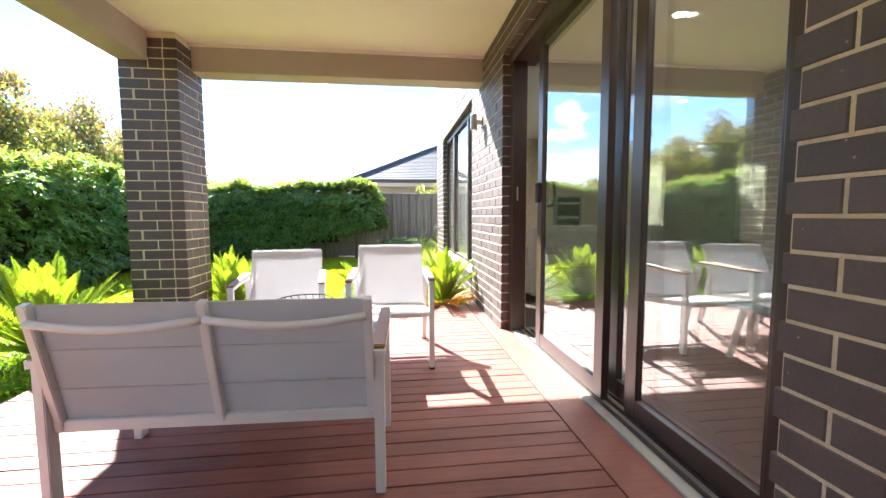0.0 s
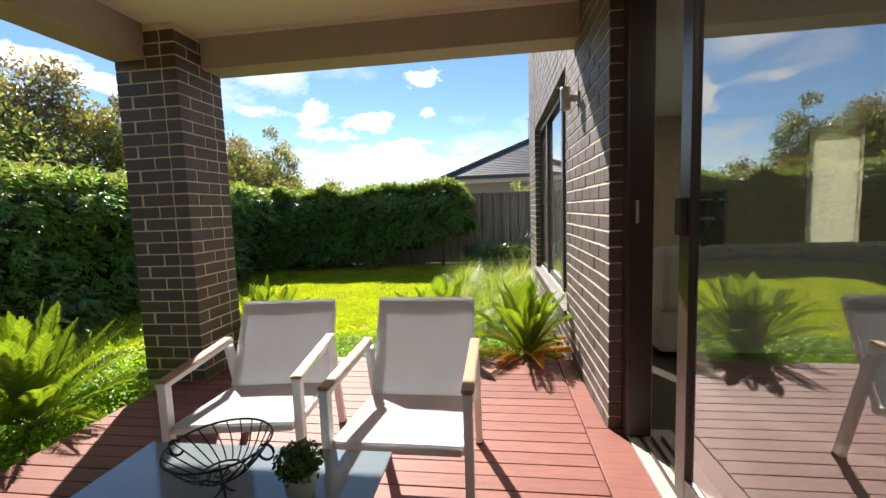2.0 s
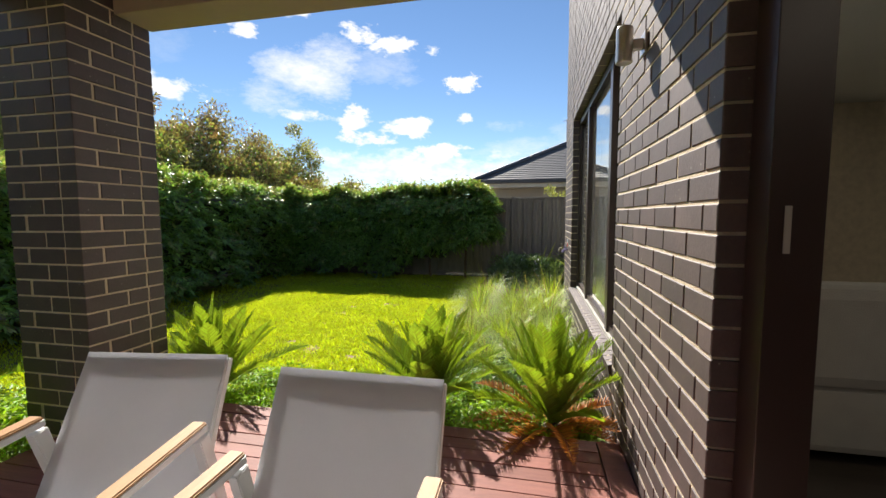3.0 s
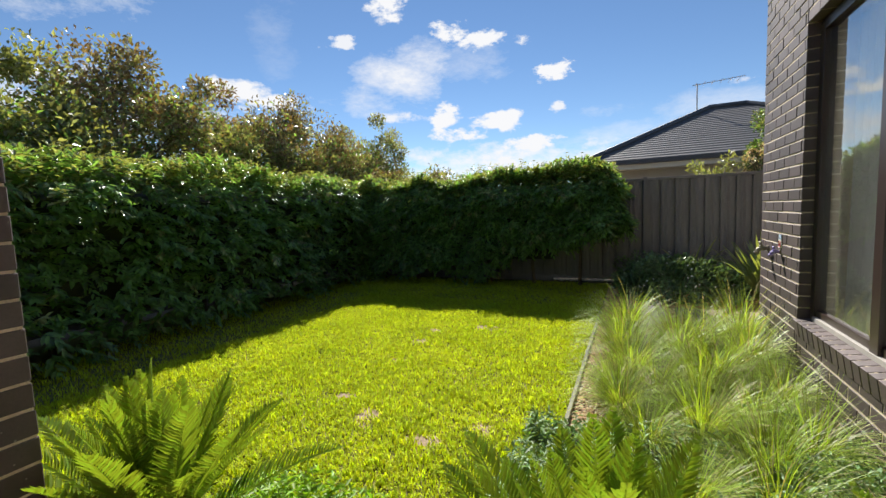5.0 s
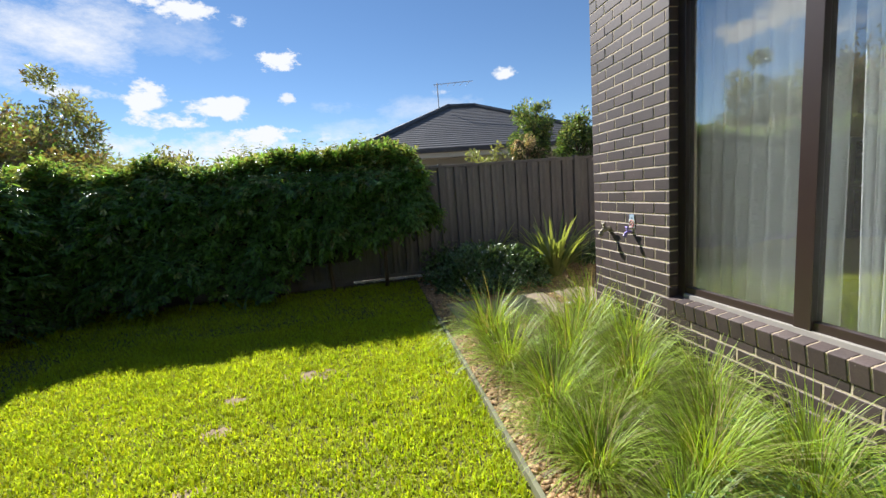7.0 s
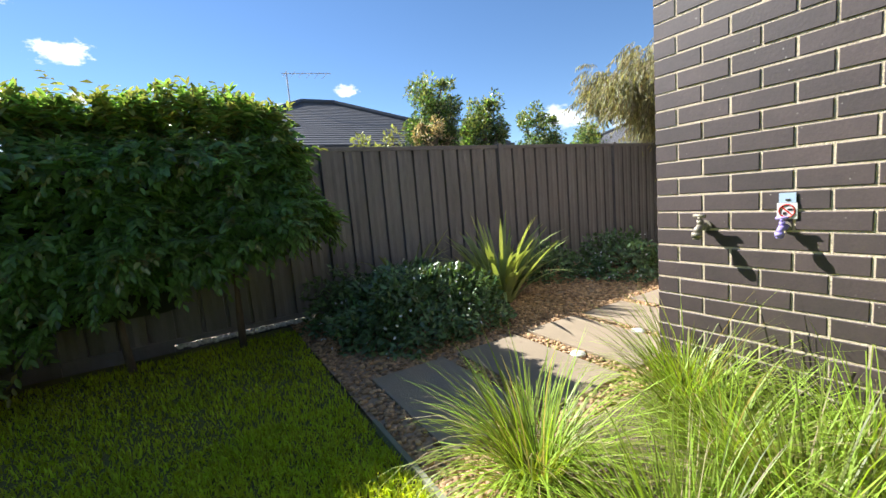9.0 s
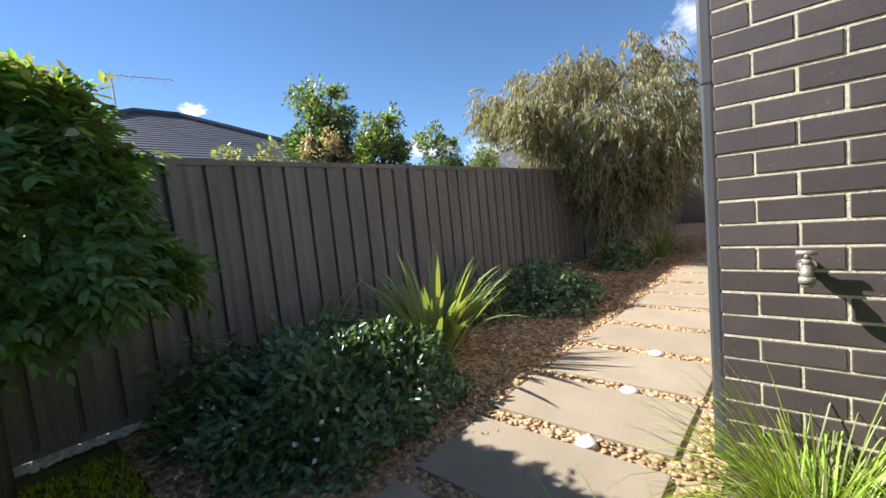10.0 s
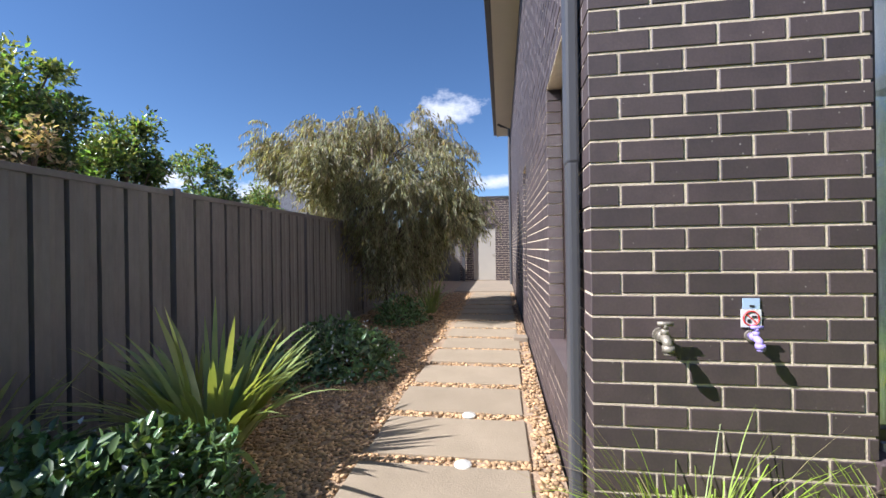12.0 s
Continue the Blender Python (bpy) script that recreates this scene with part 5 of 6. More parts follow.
tuss = []
for s in range(4):
    root = empty("grass_tussock")
    co, f = tussock_mesh(60 + s)
    fast_mesh("foliage", co, f, M_TUSSOCK, root, "stuff")
    co, f = tussock_mesh(80 + s, 55, 0.78, 0.006)
    fast_mesh("straw", co, f, M_STRAW, root, "stuff")
    tagged(root, "arching green ornamental grass tussock in the bed", "grass tussock", "grass tussocks")
    tuss.append(root)
spots = [(-0.16, 8.12, 1.0), (0.72, 8.05, 1.05), (-0.20, 7.55, 0.9), (0.22, 7.45, 1.0), (0.66, 7.42, 0.95), (-0.12, 6.98, 0.95), (0.30, 6.85, 0.9),
         (0.70, 6.80, 0.8), (-0.18, 6.42, 0.75), (0.22, 6.25, 0.85), (0.66, 6.20, 0.8), (0.40, 5.70, 0.75), (0.72, 5.45, 0.75), (0.10, 5.60, 0.65), (0.45, 7.1, 0.85), (0.02, 6.7, 0.75), (0.50, 6.5, 0.75), (0.45, 6.0, 0.75), (-0.05, 6.05, 0.65), (-0.24, 6.72, 0.7), (0.40, 7.75, 0.9)]
for i, (x, y, s) in enumerate(spots):
    m = Matrix.Translation((x, y, -0.012)) @ Matrix.Rotation(i * 1.9, 4, "Z") @ Matrix.Scale(s * (0.92 if y > 7.0 else 0.82), 4)
    if i < 4:
        tuss[i].matrix_basis = m
    else:
        o = copy_thing(tuss[i % 4], Matrix())
        o.matrix_basis = m

g = np.random.default_rng(11)


def scatter(n, x0, y0, x1, y1):
    return np.stack([g.uniform(x0, x1, n), g.uniform(y0, y1, n), np.zeros(n)], 1)


def patch_noise(p, s, off=0.0):
    return np.array([noise.noise(Vector((a * s + off, b * s, off))) for a, b, _ in p])


BARE = [(-1.63, 7.99, 0.26, 0.15), (-2.06, 7.35, 0.15, 0.10), (-2.02, 6.82, 0.13, 0.08), (-1.68, 5.88, 0.12, 0.14), (-1.2, 5.74, 0.15, 0.09), (-0.93, 5.97, 0.11, 0.09), (-2.1, 7.75, 0.12, 0.08), (-2.0, 6.06, 0.1, 0.07)]
M_BARE = material("dry_soil", (0.36, 0.27, 0.18), (0.27, 0.20, 0.12), 14, 0.95, 0.5, 60, fine=0.3)
for x, y, rx, ry in BARE:
    vs, fs = [(0, 0, -0.006)], []
    for i in range(18):
        a = i * math.pi / 9
        k = 0.92 + 0.55 * noise.noise(Vector((x * 5 + math.cos(a), y * 5 + math.sin(a), 0.3)))
        vs.append((rx * k * math.cos(a), ry * k * math.sin(a), -0.022))
        fs.append((0, i + 1, (i + 1) % 18 + 1))
    ob = from_arrays("soil_patch", vs, fs, M_BARE, smooth=True)
    ob.location = (x, y, 0.0)
    tagged(ob, "bare dry tan soil showing through the lawn", "soil patch", "bare lawn patches", kind="stuff")
# lawn blades: a dense near part, a thinner far part
for nm, n, bx in (("lawn_grass", 165000, (-4.0, 4.45, -0.5, 9.3)), ("lawn_grass_far", 34000, (-5.3, 9.3, -0.48, 11.0)), ("lawn_grass_side", 66000, (-5.3, 0.0, -2.1, 9.3))):
    p = scatter(n, *bx)
    bare = np.zeros(n)
    for x, y, rx, ry in BARE:
        bare = np.maximum(bare, 0.9 - ((p[:, 0] - x) / rx) ** 2 - ((p[:, 1] - y) / ry) ** 2)
    if nm == "lawn_grass_side":
        p = p[(p[:, 0] < -4.0) | (p[:, 1] < 4.45)]
        bare = np.zeros(len(p))
    bare = bare + np.where(bare > -0.6, 0.7 * patch_noise(p, 13.0, 3.0), 0)
    keep = (g.random(len(p)) > bare * 0.95) & (g.random(len(p)) < 1.0 + 1.2 * np.minimum(patch_noise(p, 15.0, 8.0) + 0.18, 0))
    p = p[keep]
    tall = 0.65 + 0.6 * np.clip(patch_noise(p, 2.6) + 0.3, 0, 1) + 0.5 * np.clip(patch_noise(p, 14.0, 5.0), -0.4, 0.6)
    a = g.uniform(0, 2 * math.pi, len(p))
    p[:, 2] = -0.018
    co, f = blade_arrays(p, np.stack([np.cos(a), np.sin(a), 0 * a], 1), g.uniform(0.03, 0.062, len(p)) * tall, g.uniform(0.006, 0.012, len(p)), g.uniform(0.6, 2.2, len(p)), 2)
    tagged(fast_mesh(nm, co, f, M_GRASS), "short bright green lawn grass", "grass", kind="stuff")

# longer weeds and ground cover round the deck
M_COVER = material("ground_cover_leaf", (0.12, 0.22, 0.075), (0.17, 0.28, 0.10), 5, 0.5, island=0.4, translucent=0.3)
M_COVER2 = material("lime_ground_cover_leaf", (0.17, 0.32, 0.03), (0.25, 0.40, 0.045), 5, 0.5, island=0.35, translucent=0.4)


def cover(name, n, bx, h, leaf, mat, label):
    stems = scatter(n, *bx)
    q, d = [], []
    hh = h * g.uniform(0.35, 1.0, n) * (0.7 + 0.6 * np.clip(patch_noise(stems, 3.0, 4.0) + 0.4, 0, 1))
    for i in range(9):
        t = (i + 1) / 9
        q.append(stems + np.stack([g.normal(0, 0.012, n), g.normal(0, 0.012, n), hh * t - 0.01], 1))
        d.append(g.normal(0, 1, (n, 3)) * np.array([1, 1, 0.35]) + np.array([0, 0, 0.45]))
    q, d = np.concatenate(q), np.concatenate(d)
    ln = g.uniform(0.6, 1.25, len(q)) * leaf
    ob = leaves(name, q, d, g.normal(0, 0.4, q.shape) + np.array([0, 0, 1]), ln, ln * 0.34, mat, None, "stuff")
    return tagged(ob, label, "ground cover", kind="stuff")


cover("ground_cover", 1700, (-0.65, 5.0, 0.88, 6.1), 0.17, 0.045, M_COVER, "low blue-green ground cover in the bed")
cover("ground_cover_lime", 2600, (-1.75, 4.43, 0.85, 5.15), 0.13, 0.045, M_COVER2, "lush lime green ground cover by the deck")
cover("ground_cover_side", 2300, (-3.1, 0.2, -2.1, 4.3), 0.14, 0.045, M_COVER2, "lush lime green weeds beside the deck")
cover("ground_cover_wall", 500, (0.35, 5.4, 0.9, 6.4), 0.2, 0.04, M_COVER, "low blue-green ground cover by the wall")
cover("ground_cover_tall", 160, (-2.75, 3.55, -2.3, 4.3), 0.42, 0.06, M_COVER2, "tall leafy weeds beside the brick column")

# flowering weeds in the side lawn
for i, (x, y, h) in enumerate(((-3.9, 2.9, 0.34), (-4.05, 2.55, 0.26), (-3.6, 3.3, 0.22), (-3.7, 2.2, 0.28), (-4.2, 3.1, 0.2))):
    w = empty("weed_flower", (x, y, -0.01))
    part("stalk", add_tube(bmesh.new(), [(0, 0, 0), (0.01, 0.01, h * 0.5), (0.0, 0.02, h)], 0.004, 5), M_COVER2, w)
    part("head", lathe(bmesh.new(), [(0.0, h - 0.012), (0.018, h - 0.004), (0.02, h + 0.008), (0.0, h + 0.016)], 8), M_PUCK, w)
    tagged(w, "tall pale seed head standing in the lawn", "weed", "lawn weeds")

# ---- shrubs along the fence ----


def shrub(x, y, rx, ry, h, n, leaf, mat, label, flecks=None):
    root = empty("shrub", (x, y, -0.01))
    u = unit(g.normal(0, 1, (n, 3)))
    u[:, 2] = np.abs(u[:, 2])
    rr = (1 - 0.5 * g.random(n) ** 2.2)
    lum = 1 + 0.45 * np.array([noise.noise(Vector((a * 2.2 + x, b * 2.2 + y, c * 2.2))) for a, b, c in u])
    p = u * (rr * lum)[:, None] * np.array([rx, ry, h])
    ln = g.uniform(0.7, 1.3, n) * leaf
    d = u * 0.7 + g.normal(0, 0.6, (n, 3))
    leaves("foliage", p, d, u + g.normal(0, 0.4, (n, 3)) + np.array([0, 0, 0.8]), ln, ln * 0.5, mat, root, oval=True)
    for i in range(9):
        a = i * 0.7
        e = (rx * 0.6 * math.cos(a), ry * 0.6 * math.sin(a), h * 0.7)
        part("stem", add_tube(bmesh.new(), [(0.03 * math.cos(a), 0.03 * math.sin(a), 0), (e[0] * 0.4, e[1] * 0.4, h * 0.4), e], 0.009, 5, 0.004), M_BARK, root)
    if flecks:
        k = 130
        uu = unit(g.normal(0, 1, (k, 3)))
        uu[:, 2] = np.abs(uu[:, 2])
        leaves("blossom", uu * np.array([rx, ry, h]) * g.uniform(0.92, 1.16, (k, 1)), g.normal(0, 1, (k, 3)), uu, np.full(k, 0.030), np.full(k, 0.022), flecks, root)
    return tagged(root, label, "shrub", "fence shrubs")


M_SHRUB = material("dark_shrub_leaf", (0.095, 0.175, 0.072), (0.15, 0.24, 0.095), 4, 0.3, island=0.5, translucent=0.22, spec=0.7)
M_FLOWER = material("white_petal", (0.7, 0.7, 0.68), None, 5, 0.6)
shrub(0.42, 10.16, 0.74, 0.56, 0.54, 8200, 0.052, M_SHRUB, "rounded dark green shrub with small white flowers", M_FLOWER)
shrub(-0.02, 10.75, 0.40, 0.35, 0.50, 1400, 0.055, M_SHRUB, "dark leafy shrub against the fence")
shrub(3.35, 10.25, 0.62, 0.52, 0.46, 3000, 0.06, M_SHRUB, "low glossy green shrub beside the path", M_FLOWER)
shrub(2.55, 10.75, 0.45, 0.35, 0.40, 1400, 0.055, M_SHRUB, "low dark shrub by the fence")
shrub(5.9, 10.3, 0.45, 0.4, 0.40, 1400, 0.06, M_SHRUB, "low dark shrub under the weeping tree")

M_FLAX = material("flax_blade", (0.20, 0.28, 0.09), (0.34, 0.38, 0.15), 4, 0.32, island=0.3, translucent=0.3, spec=0.6)


def flax(x, y, n, length, width, label, seed):
    root = empty("flax_clump", (x, y, -0.01))
    gg = np.random.default_rng(seed)
    for i in range(n):
        a = gg.uniform(0, 2 * math.pi)
        p = np.array([[0.09 * math.cos(a), 0.09 * math.sin(a), 0.0]])
        co, f = blade_arrays(p, np.array([[math.cos(a), math.sin(a), 0]]), np.array([length * gg.uniform(0.6, 1.1)]), np.array([width * gg.uniform(0.8, 1.2)]), np.array([gg.uniform(0.2, 1.5)]), 7, gg.uniform(0.02, 0.62))
        fast_mesh("blade", co, f, M_FLAX, root, smooth=True)
    return tagged(root, label, "flax", "flax clumps")


flax(1.43, 10.28, 150, 0.90, 0.056, "spiky green flax clump with broad strap leaves", 5)
flax(0.62, 10.95, 34, 0.9, 0.052, "dark flax clump against the steel fence", 6)
flax(2.2, 11.0, 16, 0.62, 0.03, "small dark flax clump against the fence", 7)
flax(7.0, 10.0, 36, 0.75, 0.035, "dark strap-leaved clump under the weeping tree", 8)
flax(7.9, 10.1, 30, 0.7, 0.035, "dark strap-leaved clump near the path", 9)

# bird of paradise plant
M_BIG = material("broad_leaf", (0.06, 0.125, 0.026), (0.085, 0.16, 0.032), 3, 0.35, 0.2, 30, translucent=0.16, spec=0.6)
bop = empty("bird_of_paradise", (-4.36, 3.34, -0.01))
tagged(bop, "broad-leaved bird of paradise plant before the hedge", "plant")


def big_leaf(a, tilt, stem, ln, w, twist):
    d = Vector((math.cos(a) * math.cos(tilt), math.sin(a) * math.cos(tilt), math.sin(tilt)))
    e = d * stem
    st = part("stalk", add_tube(bmesh.new(), [(0, 0, 0), e * 0.5 + Vector((0, 0, 0.03)), e], 0.018, 6, 0.010), M_BIG, bop)
    s = d.cross(Vector((0, 0, 1))).normalized()
    up = s.cross(d)
    s, up = s * math.cos(twist) + up * math.sin(twist), up * math.cos(twist) - s * math.sin(twist)
    bm = bmesh.new()
    rows = []
    for i in range(9):
        t = i / 8
        c = e + d * ln * t - Vector((0, 0, 0.22 * ln * t * t))
        ww = w * math.sin(math.pi * min(1, 0.06 + 0.94 * t)) ** 0.7 / 2
        rows.append([bm.verts.new(c + s * ww * k + up * abs(k) * ww * 0.35) for k in (-1, -0.5, 0, 0.5, 1)])
    for r0, r1 in zip(rows, rows[1:]):
        for k in range(4):
            bm.faces.new((r0[k], r0[k + 1], r1[k + 1], r1[k]))
    part("leaf", bm, M_BIG, bop, smooth=True)


for a, tl, st, ln, w, tw in ((0.15, 1.08, 1.0, 0.86, 0.22, 1.2), (2.9, 1.25, 0.95, 0.62, 0.2, 1.0), (0.9, 1.3, 0.7, 0.55, 0.18, 0.9), (3.6, 0.95, 0.5, 0.5, 0.17, 0.8), (5.2, 0.75, 0.45, 0.45, 0.16, 0.5), (1.9, 1.35, 0.6, 0.45, 0.15, 0.9), (4.4, 1.2, 0.4, 0.42, 0.16, 0.7)):
    big_leaf(a, tl, st, ln, w, tw)

# ---- trees ----


def tree(name, x, y, h, crown, n, leaf, mats, label, group="", trunk=0.05, clumps=40, droop=0.0, slim=0.5, zb=0.35, z0=-0.05):
    """A tapered trunk with limbs, and a crown of leaf clumps with gaps. crown: half-widths in x, y and z."""
    root = empty(name, (x, y, z0))
    gg = np.random.default_rng(int(abs(x * 37 + y * 11 + n)))
    cz = h - crown[2]
    u = unit(gg.normal(0, 1, (clumps, 3))) * (0.30 + 0.70 * gg.random((clumps, 1)) ** 0.5)
    c = u * np.array(crown) + np.array([0, 0, cz])
    c[:, 2] += 0.16 * crown[2] * gg.normal(0, 1, clumps)
    c[:, 2] = np.maximum(c[:, 2], h * zb)
    spire = (gg.random(clumps) < 0.10) & (u[:, 2] > 0.2)
    c[spire, 2] += 0.28 * crown[2] * gg.random(spire.sum())
    top = Vector((0, 0, cz))
    part("trunk", add_tube(bmesh.new(), [(0, 0, 0), (0.02, -0.02, cz * 0.35), (-0.02, 0.02, cz * 0.7), top], trunk, 8, trunk * 0.5), M_BARK, root, smooth=True)
    for i in range(0, clumps, max(1, clumps // 14)):
        e = Vector(c[i])
        s = Vector((0, 0, cz * gg.uniform(0.45, 1.0)))
        part("limb", add_tube(bmesh.new(), [s, s.lerp(e, 0.5) + Vector((0, 0, 0.08)), e], trunk * 0.4, 5, trunk * 0.12), M_BARK, root)
    k = gg.integers(0, clumps, n)
    sr = np.array(crown).mean() * 0.34 * gg.uniform(0.6, 1.25, clumps) * np.where(spire, 0.6, 1)
    off = unit(gg.normal(0, 1, (n, 3))) * (gg.random((n, 1)) ** 0.45) * sr[k][:, None]
    p = c[k] + off
    d = unit(off) * 0.6 + gg.normal(0, 0.6, (n, 3)) + np.array([0, 0, 0.25 - droop])
    ln = gg.uniform(0.7, 1.3, n) * leaf
    pick = gg.random(n) + 0.35 * (p[:, 2] - cz) / crown[2]
    edges = np.linspace(0, 1, len(mats) + 1)
    for i, m in enumerate(mats):
        q = (pick >= (edges[i] if i else -9)) & (pick < (edges[i + 1] if i < len(mats) - 1 else 9))
        leaves("crown", p[q], d[q], gg.normal(0, 0.5, (q.sum(), 3)) + np.array([0, 0, 1]), ln[q], ln[q] * slim, m, root)
    return tagged(root, label, "tree", group)


M_TREE = material("dark_tree_leaf", (0.055, 0.105, 0.035), (0.085, 0.145, 0.045), 2.5, 0.33, island=0.5, translucent=0.22, spec=0.7)
M_GUM = material("grey_green_leaf", (0.25, 0.29, 0.145), (0.36, 0.375, 0.21), 1.5, 0.36, island=0.55, translucent=0.30, spec=0.7)
for i, (x, y, h, w) in enumerate(((-7.3, -1.0, 3.5, 1.2), (-7.5, 1.0, 3.8, 1.2), (-7.2, 2.9, 3.3, 1.1), (-7.5, 4.6, 3.8, 1.15), (-7.3, 6.1, 3.45, 1.0), (-7.4, 7.6, 3.75, 0.95), (-7.2, 9.0, 3.3, 0.95), (-7.4, 10.4, 3.65, 1.0), (-7.3, 12.1, 3.75, 1.15), (-7.2, 13.9, 3.6, 1.0))):
    tree("garden_tree", x, y, h + 0.25 * (i % 2) - 0.1, (w * 1.1, w * 1.4, 1.55), 22000, 0.084, (M_GUM, M_HEDGE, M_GUM, M_GUM, M_RED if i > 4 else M_GUM, M_RED if i in (5, 7, 8) else M_HEDGE2), "dense grey-green tree beyond the hedge and fence", "trees beyond the hedge", 0.06, 70, zb=0.25)
tree("garden_tree", -5.6, 11.9, 2.35, (0.9, 0.6, 0.7), 4500, 0.08, (M_RED, M_HEDGE2, M_RED), "bronze-leaved shrub tree at the garden corner", "trees beyond the hedge", 0.04, 24)
tree("garden_tree", -4.2, 12.3, 2.3, (1.2, 0.5, 0.5), 4000, 0.08, (M_HEDGE2, M_RED, M_HEDGE2), "low yellow-green tree behind the rear fence", "trees behind the rear fence", 0.04, 24)

for x, y, h, w, lab in ((2.0, 12.4, 2.84, 0.40, "leafy green tree with upright crown behind the fence"), (2.95, 12.4, 2.6, 0.38, "leafy green tree with paler upper leaves behind the fence"), (4.15, 12.4, 2.5, 0.40, "rounded green tree behind the steel fence"), (5.35, 12.4, 2.24, 0.38, "small green tree behind the steel fence")):
    tree("garden_tree", x, y, h, (w, w, 0.62), 8000, 0.055, (M_TREE, M_TREE, M_HEDGE, M_TREE, M_HEDGE2), lab, "trees behind the rear fence", 0.045, 60)
tree("garden_tree", 1.25, 12.2, 2.05, (0.5, 0.4, 0.35), 1600, 0.06, (M_HEDGE2, M_HEDGE2), "low lime green shrub behind the fence", "trees behind the rear fence", 0.03, 14)

M_BLOSSOM = material("blush_petal", (0.60, 0.53, 0.43), (0.52, 0.40, 0.30), 6, 0.6, island=0.35, translucent=0.25)
tree("garden_tree", 1.78, 12.0, 2.16, (0.27, 0.22, 0.28), 1800, 0.05, (M_TREE, M_TREE, M_RED, M_BLOSSOM), "shrub with blush flower heads behind the fence", "trees behind the rear fence", 0.03, 26)

# weeping tree over the path
M_WEEP = material("olive_thread_leaf", (0.30, 0.305, 0.20), (0.225, 0.24, 0.155), 2.5, 0.4, island=0.6, translucent=0.42)
M_WEEP2 = material("bronze_thread_leaf", (0.34, 0.295, 0.22), (0.27, 0.235, 0.17), 2.5, 0.5, island=0.45, translucent=0.4)
weep = empty("weeping_tree", (6.6, 10.75, -0.02))
tagged(weep, "weeping tree with fine olive-bronze foliage over the path", "tree")
part("trunk", add_tube(bmesh.new(), [(0, 0, 0), (0.03, 0.02, 0.7), (-0.03, 0.06, 1.4), (0.0, 0.2, 2.2), (0.05, 0.25, 3.1)], 0.055, 9, 0.02), M_BARK, weep, smooth=True)
gw = np.random.default_rng(31)
qs, ds, ls = [], [], []
boughs = []
for i in range(46):
    a = i * 2.399 + gw.normal(0, 0.2)
    zt = 1.2 + 2.4 * ((i * 0.618) % 1.0)
    wide = np.interp(zt, (1.3, 1.7, 2.1, 2.6, 3.1, 3.4, 3.7), (0.5, 0.9, 1.3, 1.6, 1.5, 1.1, 0.4))
    boughs.append((a, zt, wide * gw.uniform(0.55, 1.12), gw.uniform(0.22, 0.42)))
for i in range(860):
    a, zt, rad, size = boughs[i % 46]
    if i % 2:
        o = unit(gw.normal(0, 1, 3)) * size * gw.random() ** 0.5
        cx, cy = rad * math.cos(a) * 0.95 + o[0], rad * math.sin(a) * 1.12 - 0.06 + o[1]
        zt = zt + 0.75 * o[2]
    else:
        a, zt = gw.uniform(0, 2 * math.pi), 0.85 + 2.65 * gw.random()
        wide = np.interp(zt, (1.0, 1.5, 2.0, 2.6, 3.1, 3.5), (0.35, 0.75, 1.2, 1.6, 1.6, 1.1))
        lobe = 1 + 0.45 * noise.noise(Vector((math.cos(a) * 1.6, math.sin(a) * 1.6, zt * 1.5)))
        rad = (0.25 + 0.75 * gw.random() ** 0.5) * wide * lobe
        cx, cy = rad * math.cos(a) * 0.95, rad * math.sin(a) * 1.08 - 0.06
    rad = math.hypot(cx, cy + 0.06)
    cy += 0.20 * (zt - 2.1)
    if i % 10 == 0:
        s = Vector((0.0, 0.15, max(0.9, zt - 0.8)))
        e = Vector((cx, cy, zt))
        part("limb", add_tube(bmesh.new(), [s, s.lerp(e, 0.55) + Vector((0, 0, 0.25)), e], 0.02, 5, 0.006), M_BARK, weep)
    hang = gw.uniform(0.28, 0.70) * (1.25 - 0.70 * min(1, rad / 1.7))
    # a spray of a few thin hanging twigs, each with its threads of leaves
    for k in range(6):
        n = 20
        b = a + gw.normal(0, 0.7)
        ox, oy, oz = gw.normal(0, 0.10, 3)
        t = (np.arange(n) + gw.random(n)) / n
        out = (0.10 + 0.28 * gw.random()) * t
        drop = hang * gw.uniform(0.6, 1.1)
        p = np.stack([cx + ox + out * math.cos(b) + gw.normal(0, 0.010, n), cy + oy + out * math.sin(b) + gw.normal(0, 0.010, n), zt + oz + 0.10 * np.sin(t * 2.2) - drop * t ** 1.5], 1)
        p[:, 2] = np.maximum(p[:, 2], 0.42)
        d = np.stack([0.30 * math.cos(b) + gw.normal(0, 0.28, n), 0.30 * math.sin(b) + gw.normal(0, 0.28, n), -0.85 + gw.normal(0, 0.18, n)], 1)
        qs.append(p), ds.append(d), ls.append(gw.uniform(0.07, 0.14, n))
qs, ds, ls = np.concatenate(qs), np.concatenate(ds), np.concatenate(ls)
half = gw.random(len(qs)) < 0.72 - 0.25 * (qs[:, 2] > 2.9)
for m, mt in ((half, M_WEEP), (~half, M_WEEP2)):
    leaves("foliage", qs[m], ds[m], gw.normal(0, 1, (m.sum(), 3)), ls[m], np.full(m.sum(), 0.017), mt, weep)

# neighbouring roof far down the path
house(15.5, 15.5, 26.0, 24.0, 2.6, 4.4, "distant neighbouring house with pale tiled roof", 4.0)

# ---- gravel: loose pebbles ----
ico = bmesh.new()
bmesh.ops.create_icosphere(ico, subdivisions=1, radius=1.0)
ico_v = np.array([v.co[:] for v in ico.verts])
ico_f = np.array([[v.index for v in f.verts] for f in ico.faces])
ico.free()


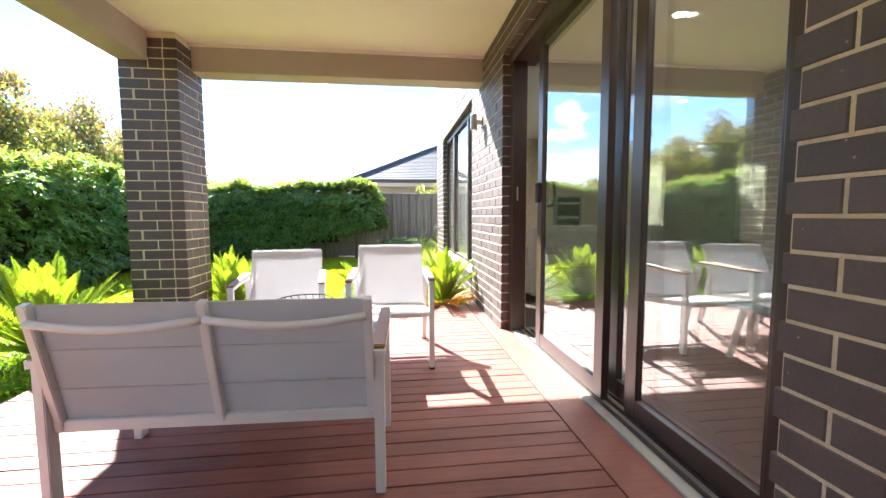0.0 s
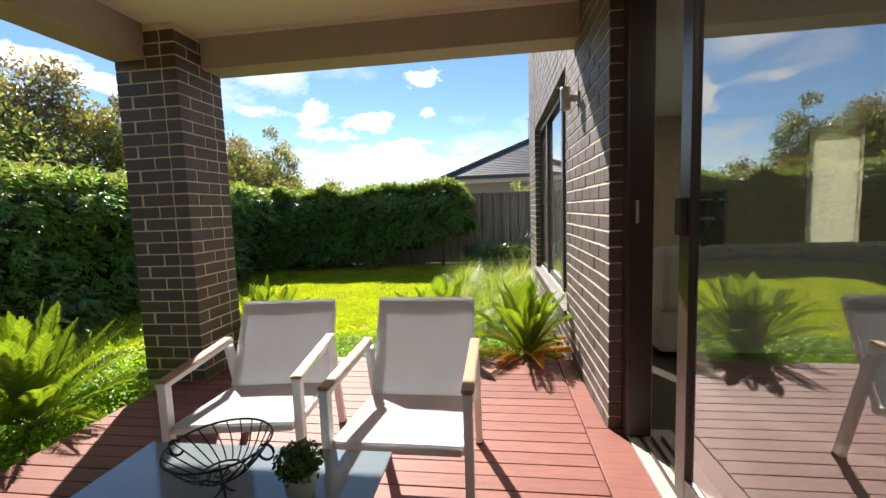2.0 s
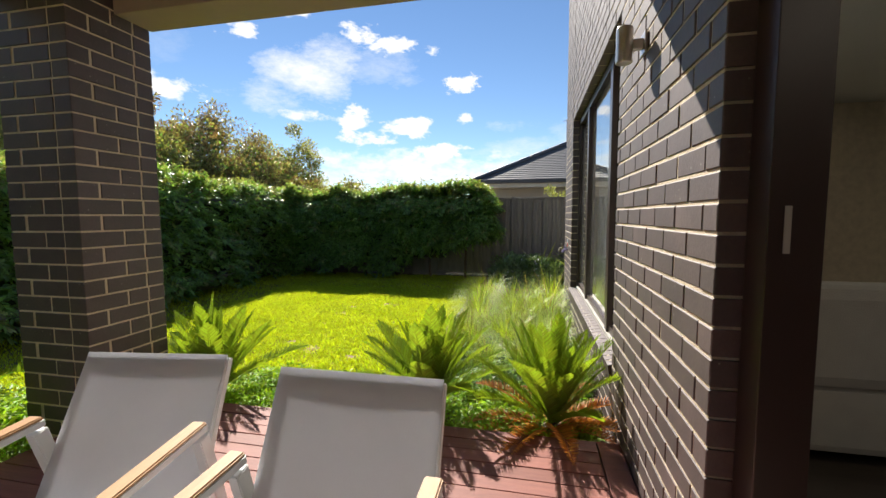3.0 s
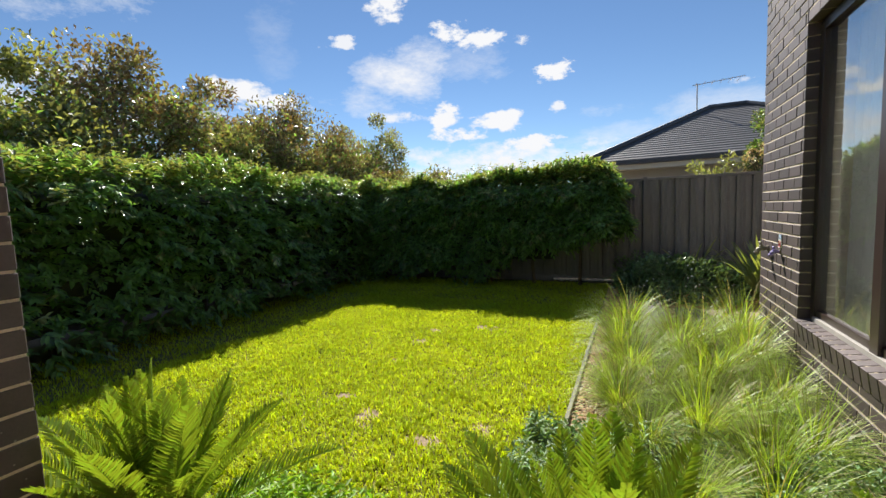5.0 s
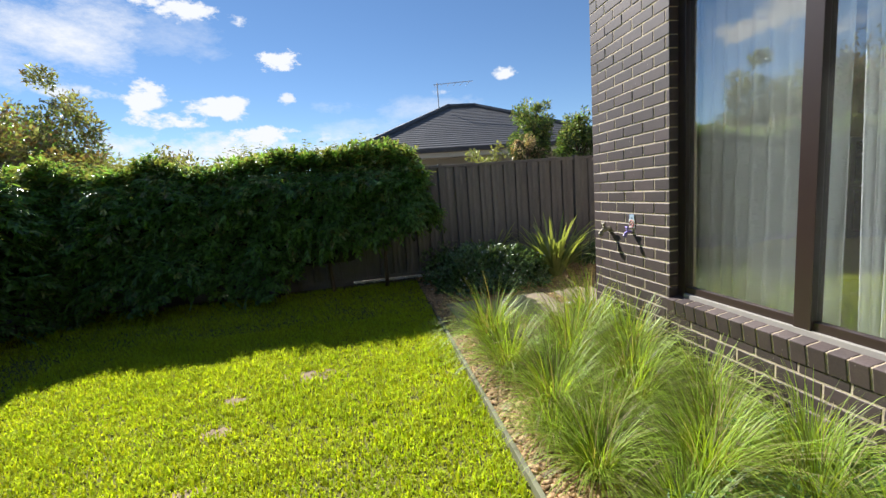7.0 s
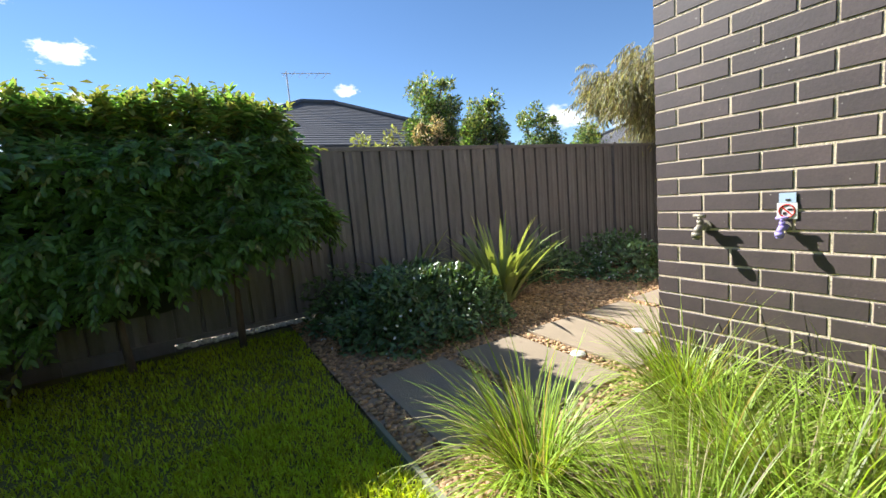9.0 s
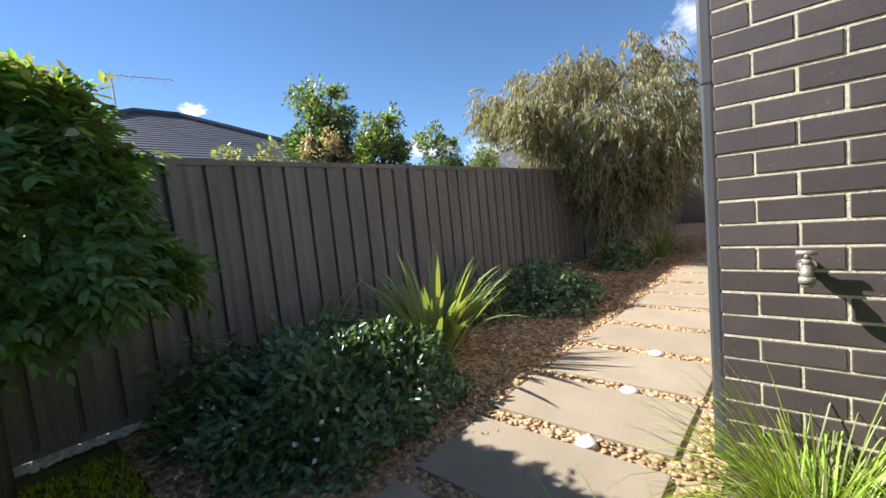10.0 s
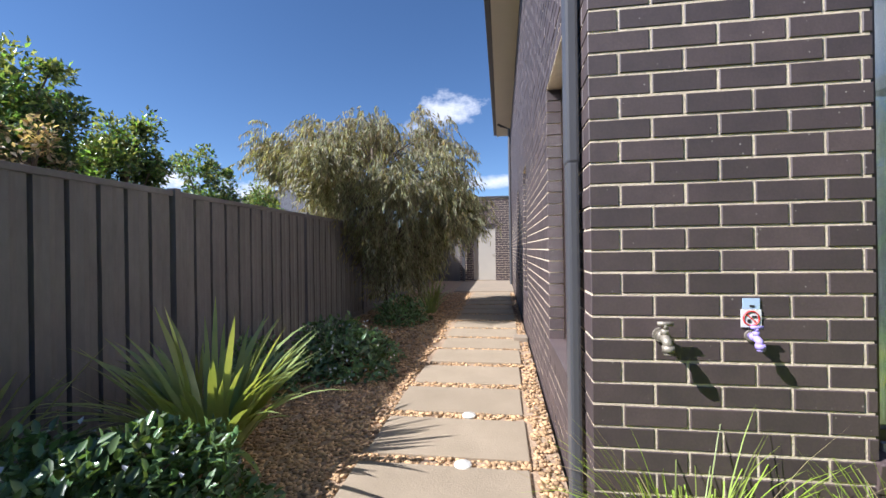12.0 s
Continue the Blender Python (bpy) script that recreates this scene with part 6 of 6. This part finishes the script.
def pebbles(name, p, size, mat, label):
    n = len(p)
    ang = g.uniform(0, 2 * math.pi, n)
    sc = np.stack([size * g.uniform(0.8, 1.4, n), size * g.uniform(0.6, 1.0, n), size * g.uniform(0.35, 0.6, n)], 1)
    v = ico_v[None] * sc[:, None] * g.uniform(0.82, 1.15, (n, len(ico_v), 1))
    c, s = np.cos(ang)[:, None], np.sin(ang)[:, None]
    x, y = v[..., 0] * c - v[..., 1] * s, v[..., 0] * s + v[..., 1] * c
    co = np.stack([x, y, v[..., 2]], 2) + p[:, None]
    f = (ico_f[None] + (np.arange(n) * len(ico_v))[:, None, None]).reshape(-1, 3)
    return tagged(fast_mesh(name, co.reshape(-1, 3), f, mat, None, "stuff"), label, "gravel", kind="stuff")


def off_pavers(p):
    k = (p[:, 0] + 0.30) % 0.65
    on = (p[:, 1] > 8.47) & (p[:, 1] < 9.47) & (k < 0.545) & (p[:, 0] > -0.32)
    return p[~on]


p = off_pavers(scatter(19000, -0.46, 8.34, 3.6, 11.2))
p[:, 2] = -0.010 + g.uniform(-0.004, 0.006, len(p))
pebbles("pebbles", p, g.uniform(0.011, 0.023, len(p)), M_PEBBLE, "tan and brown river pebbles between pavers")
p = off_pavers(scatter(9000, 3.6, 8.34, 10.5, 11.2))
p[:, 2] = -0.008
pebbles("pebbles_far", p, g.uniform(0.014, 0.028, len(p)), M_PEBBLE, "tan and brown river pebbles along the side path")
p = scatter(3800, -0.455, 5.9, -0.14, 8.4)
p[:, 2] = -0.008
pebbles("pebbles_edge", p, g.uniform(0.010, 0.02, len(p)), M_PEBBLE, "tan pebbles along the bed's edging")
p = scatter(420, -1.4, 11.20, -0.25, 11.33)
p[:, 2] = g.uniform(-0.004, 0.012, len(p))
pebbles("white_chips", p, g.uniform(0.012, 0.030, len(p)), M_PUCK, "white stone chips at the foot of the fence")
# dry leaves and mulch chips
p = scatter(2600, -0.4, 9.5, 6.5, 11.1)
p[:, 2] = 0.012
leaves("leaf_litter", p, g.normal(0, 1, p.shape) * np.array([1, 1, 0.15]), np.tile([0.0, 0, 1], (len(p), 1)), g.uniform(0.03, 0.07, len(p)), g.uniform(0.012, 0.025, len(p)), M_LITTER, None, "stuff")["label"] = "dry brown leaf litter on the gravel"


# ---- the bricks of walls, column and garage ----
brick_face(wall_west, (WALL_X, WALL_Y, 0), -90, 11.6, -0.138 - WCOURSE, ROWS_W + 1, (WIN, DOOR), (0, 3.9, 0.1, 2.4), 0.0, ((0, 0), (0.114, 0)), 300, course=WCOURSE, run=0.2295)
brick_face(wall_north, (NX, WALL_Y, 0), 180, NX - WALL_X, -0.138 - WCOURSE, ROWS_W + 1, NHOLES, (10.0, 12.9, 0.0, 2.2), 0.0817, ((0, 0.114), (0, 0)), 260, course=WCOURSE, run=0.2295)
brick_face(wall_garage, (GX, 10.2, 0), -90, 2.2, -0.076, 36, (GDOOR,), None, 0, ((0, 0), (0, 0)))
for cx, cy, tn in ((CX0, CY0, 0), (CX1, CY0, 90), (CX1, CY1, 180), (CX0, CY1, -90)):
    brick_face(column, (cx, cy, 0), tn, 0.47, 0.124, 29, (), (0, 0.48, 0, 2.7), 0.0, ((0, 0.114), (0.114, 0)))
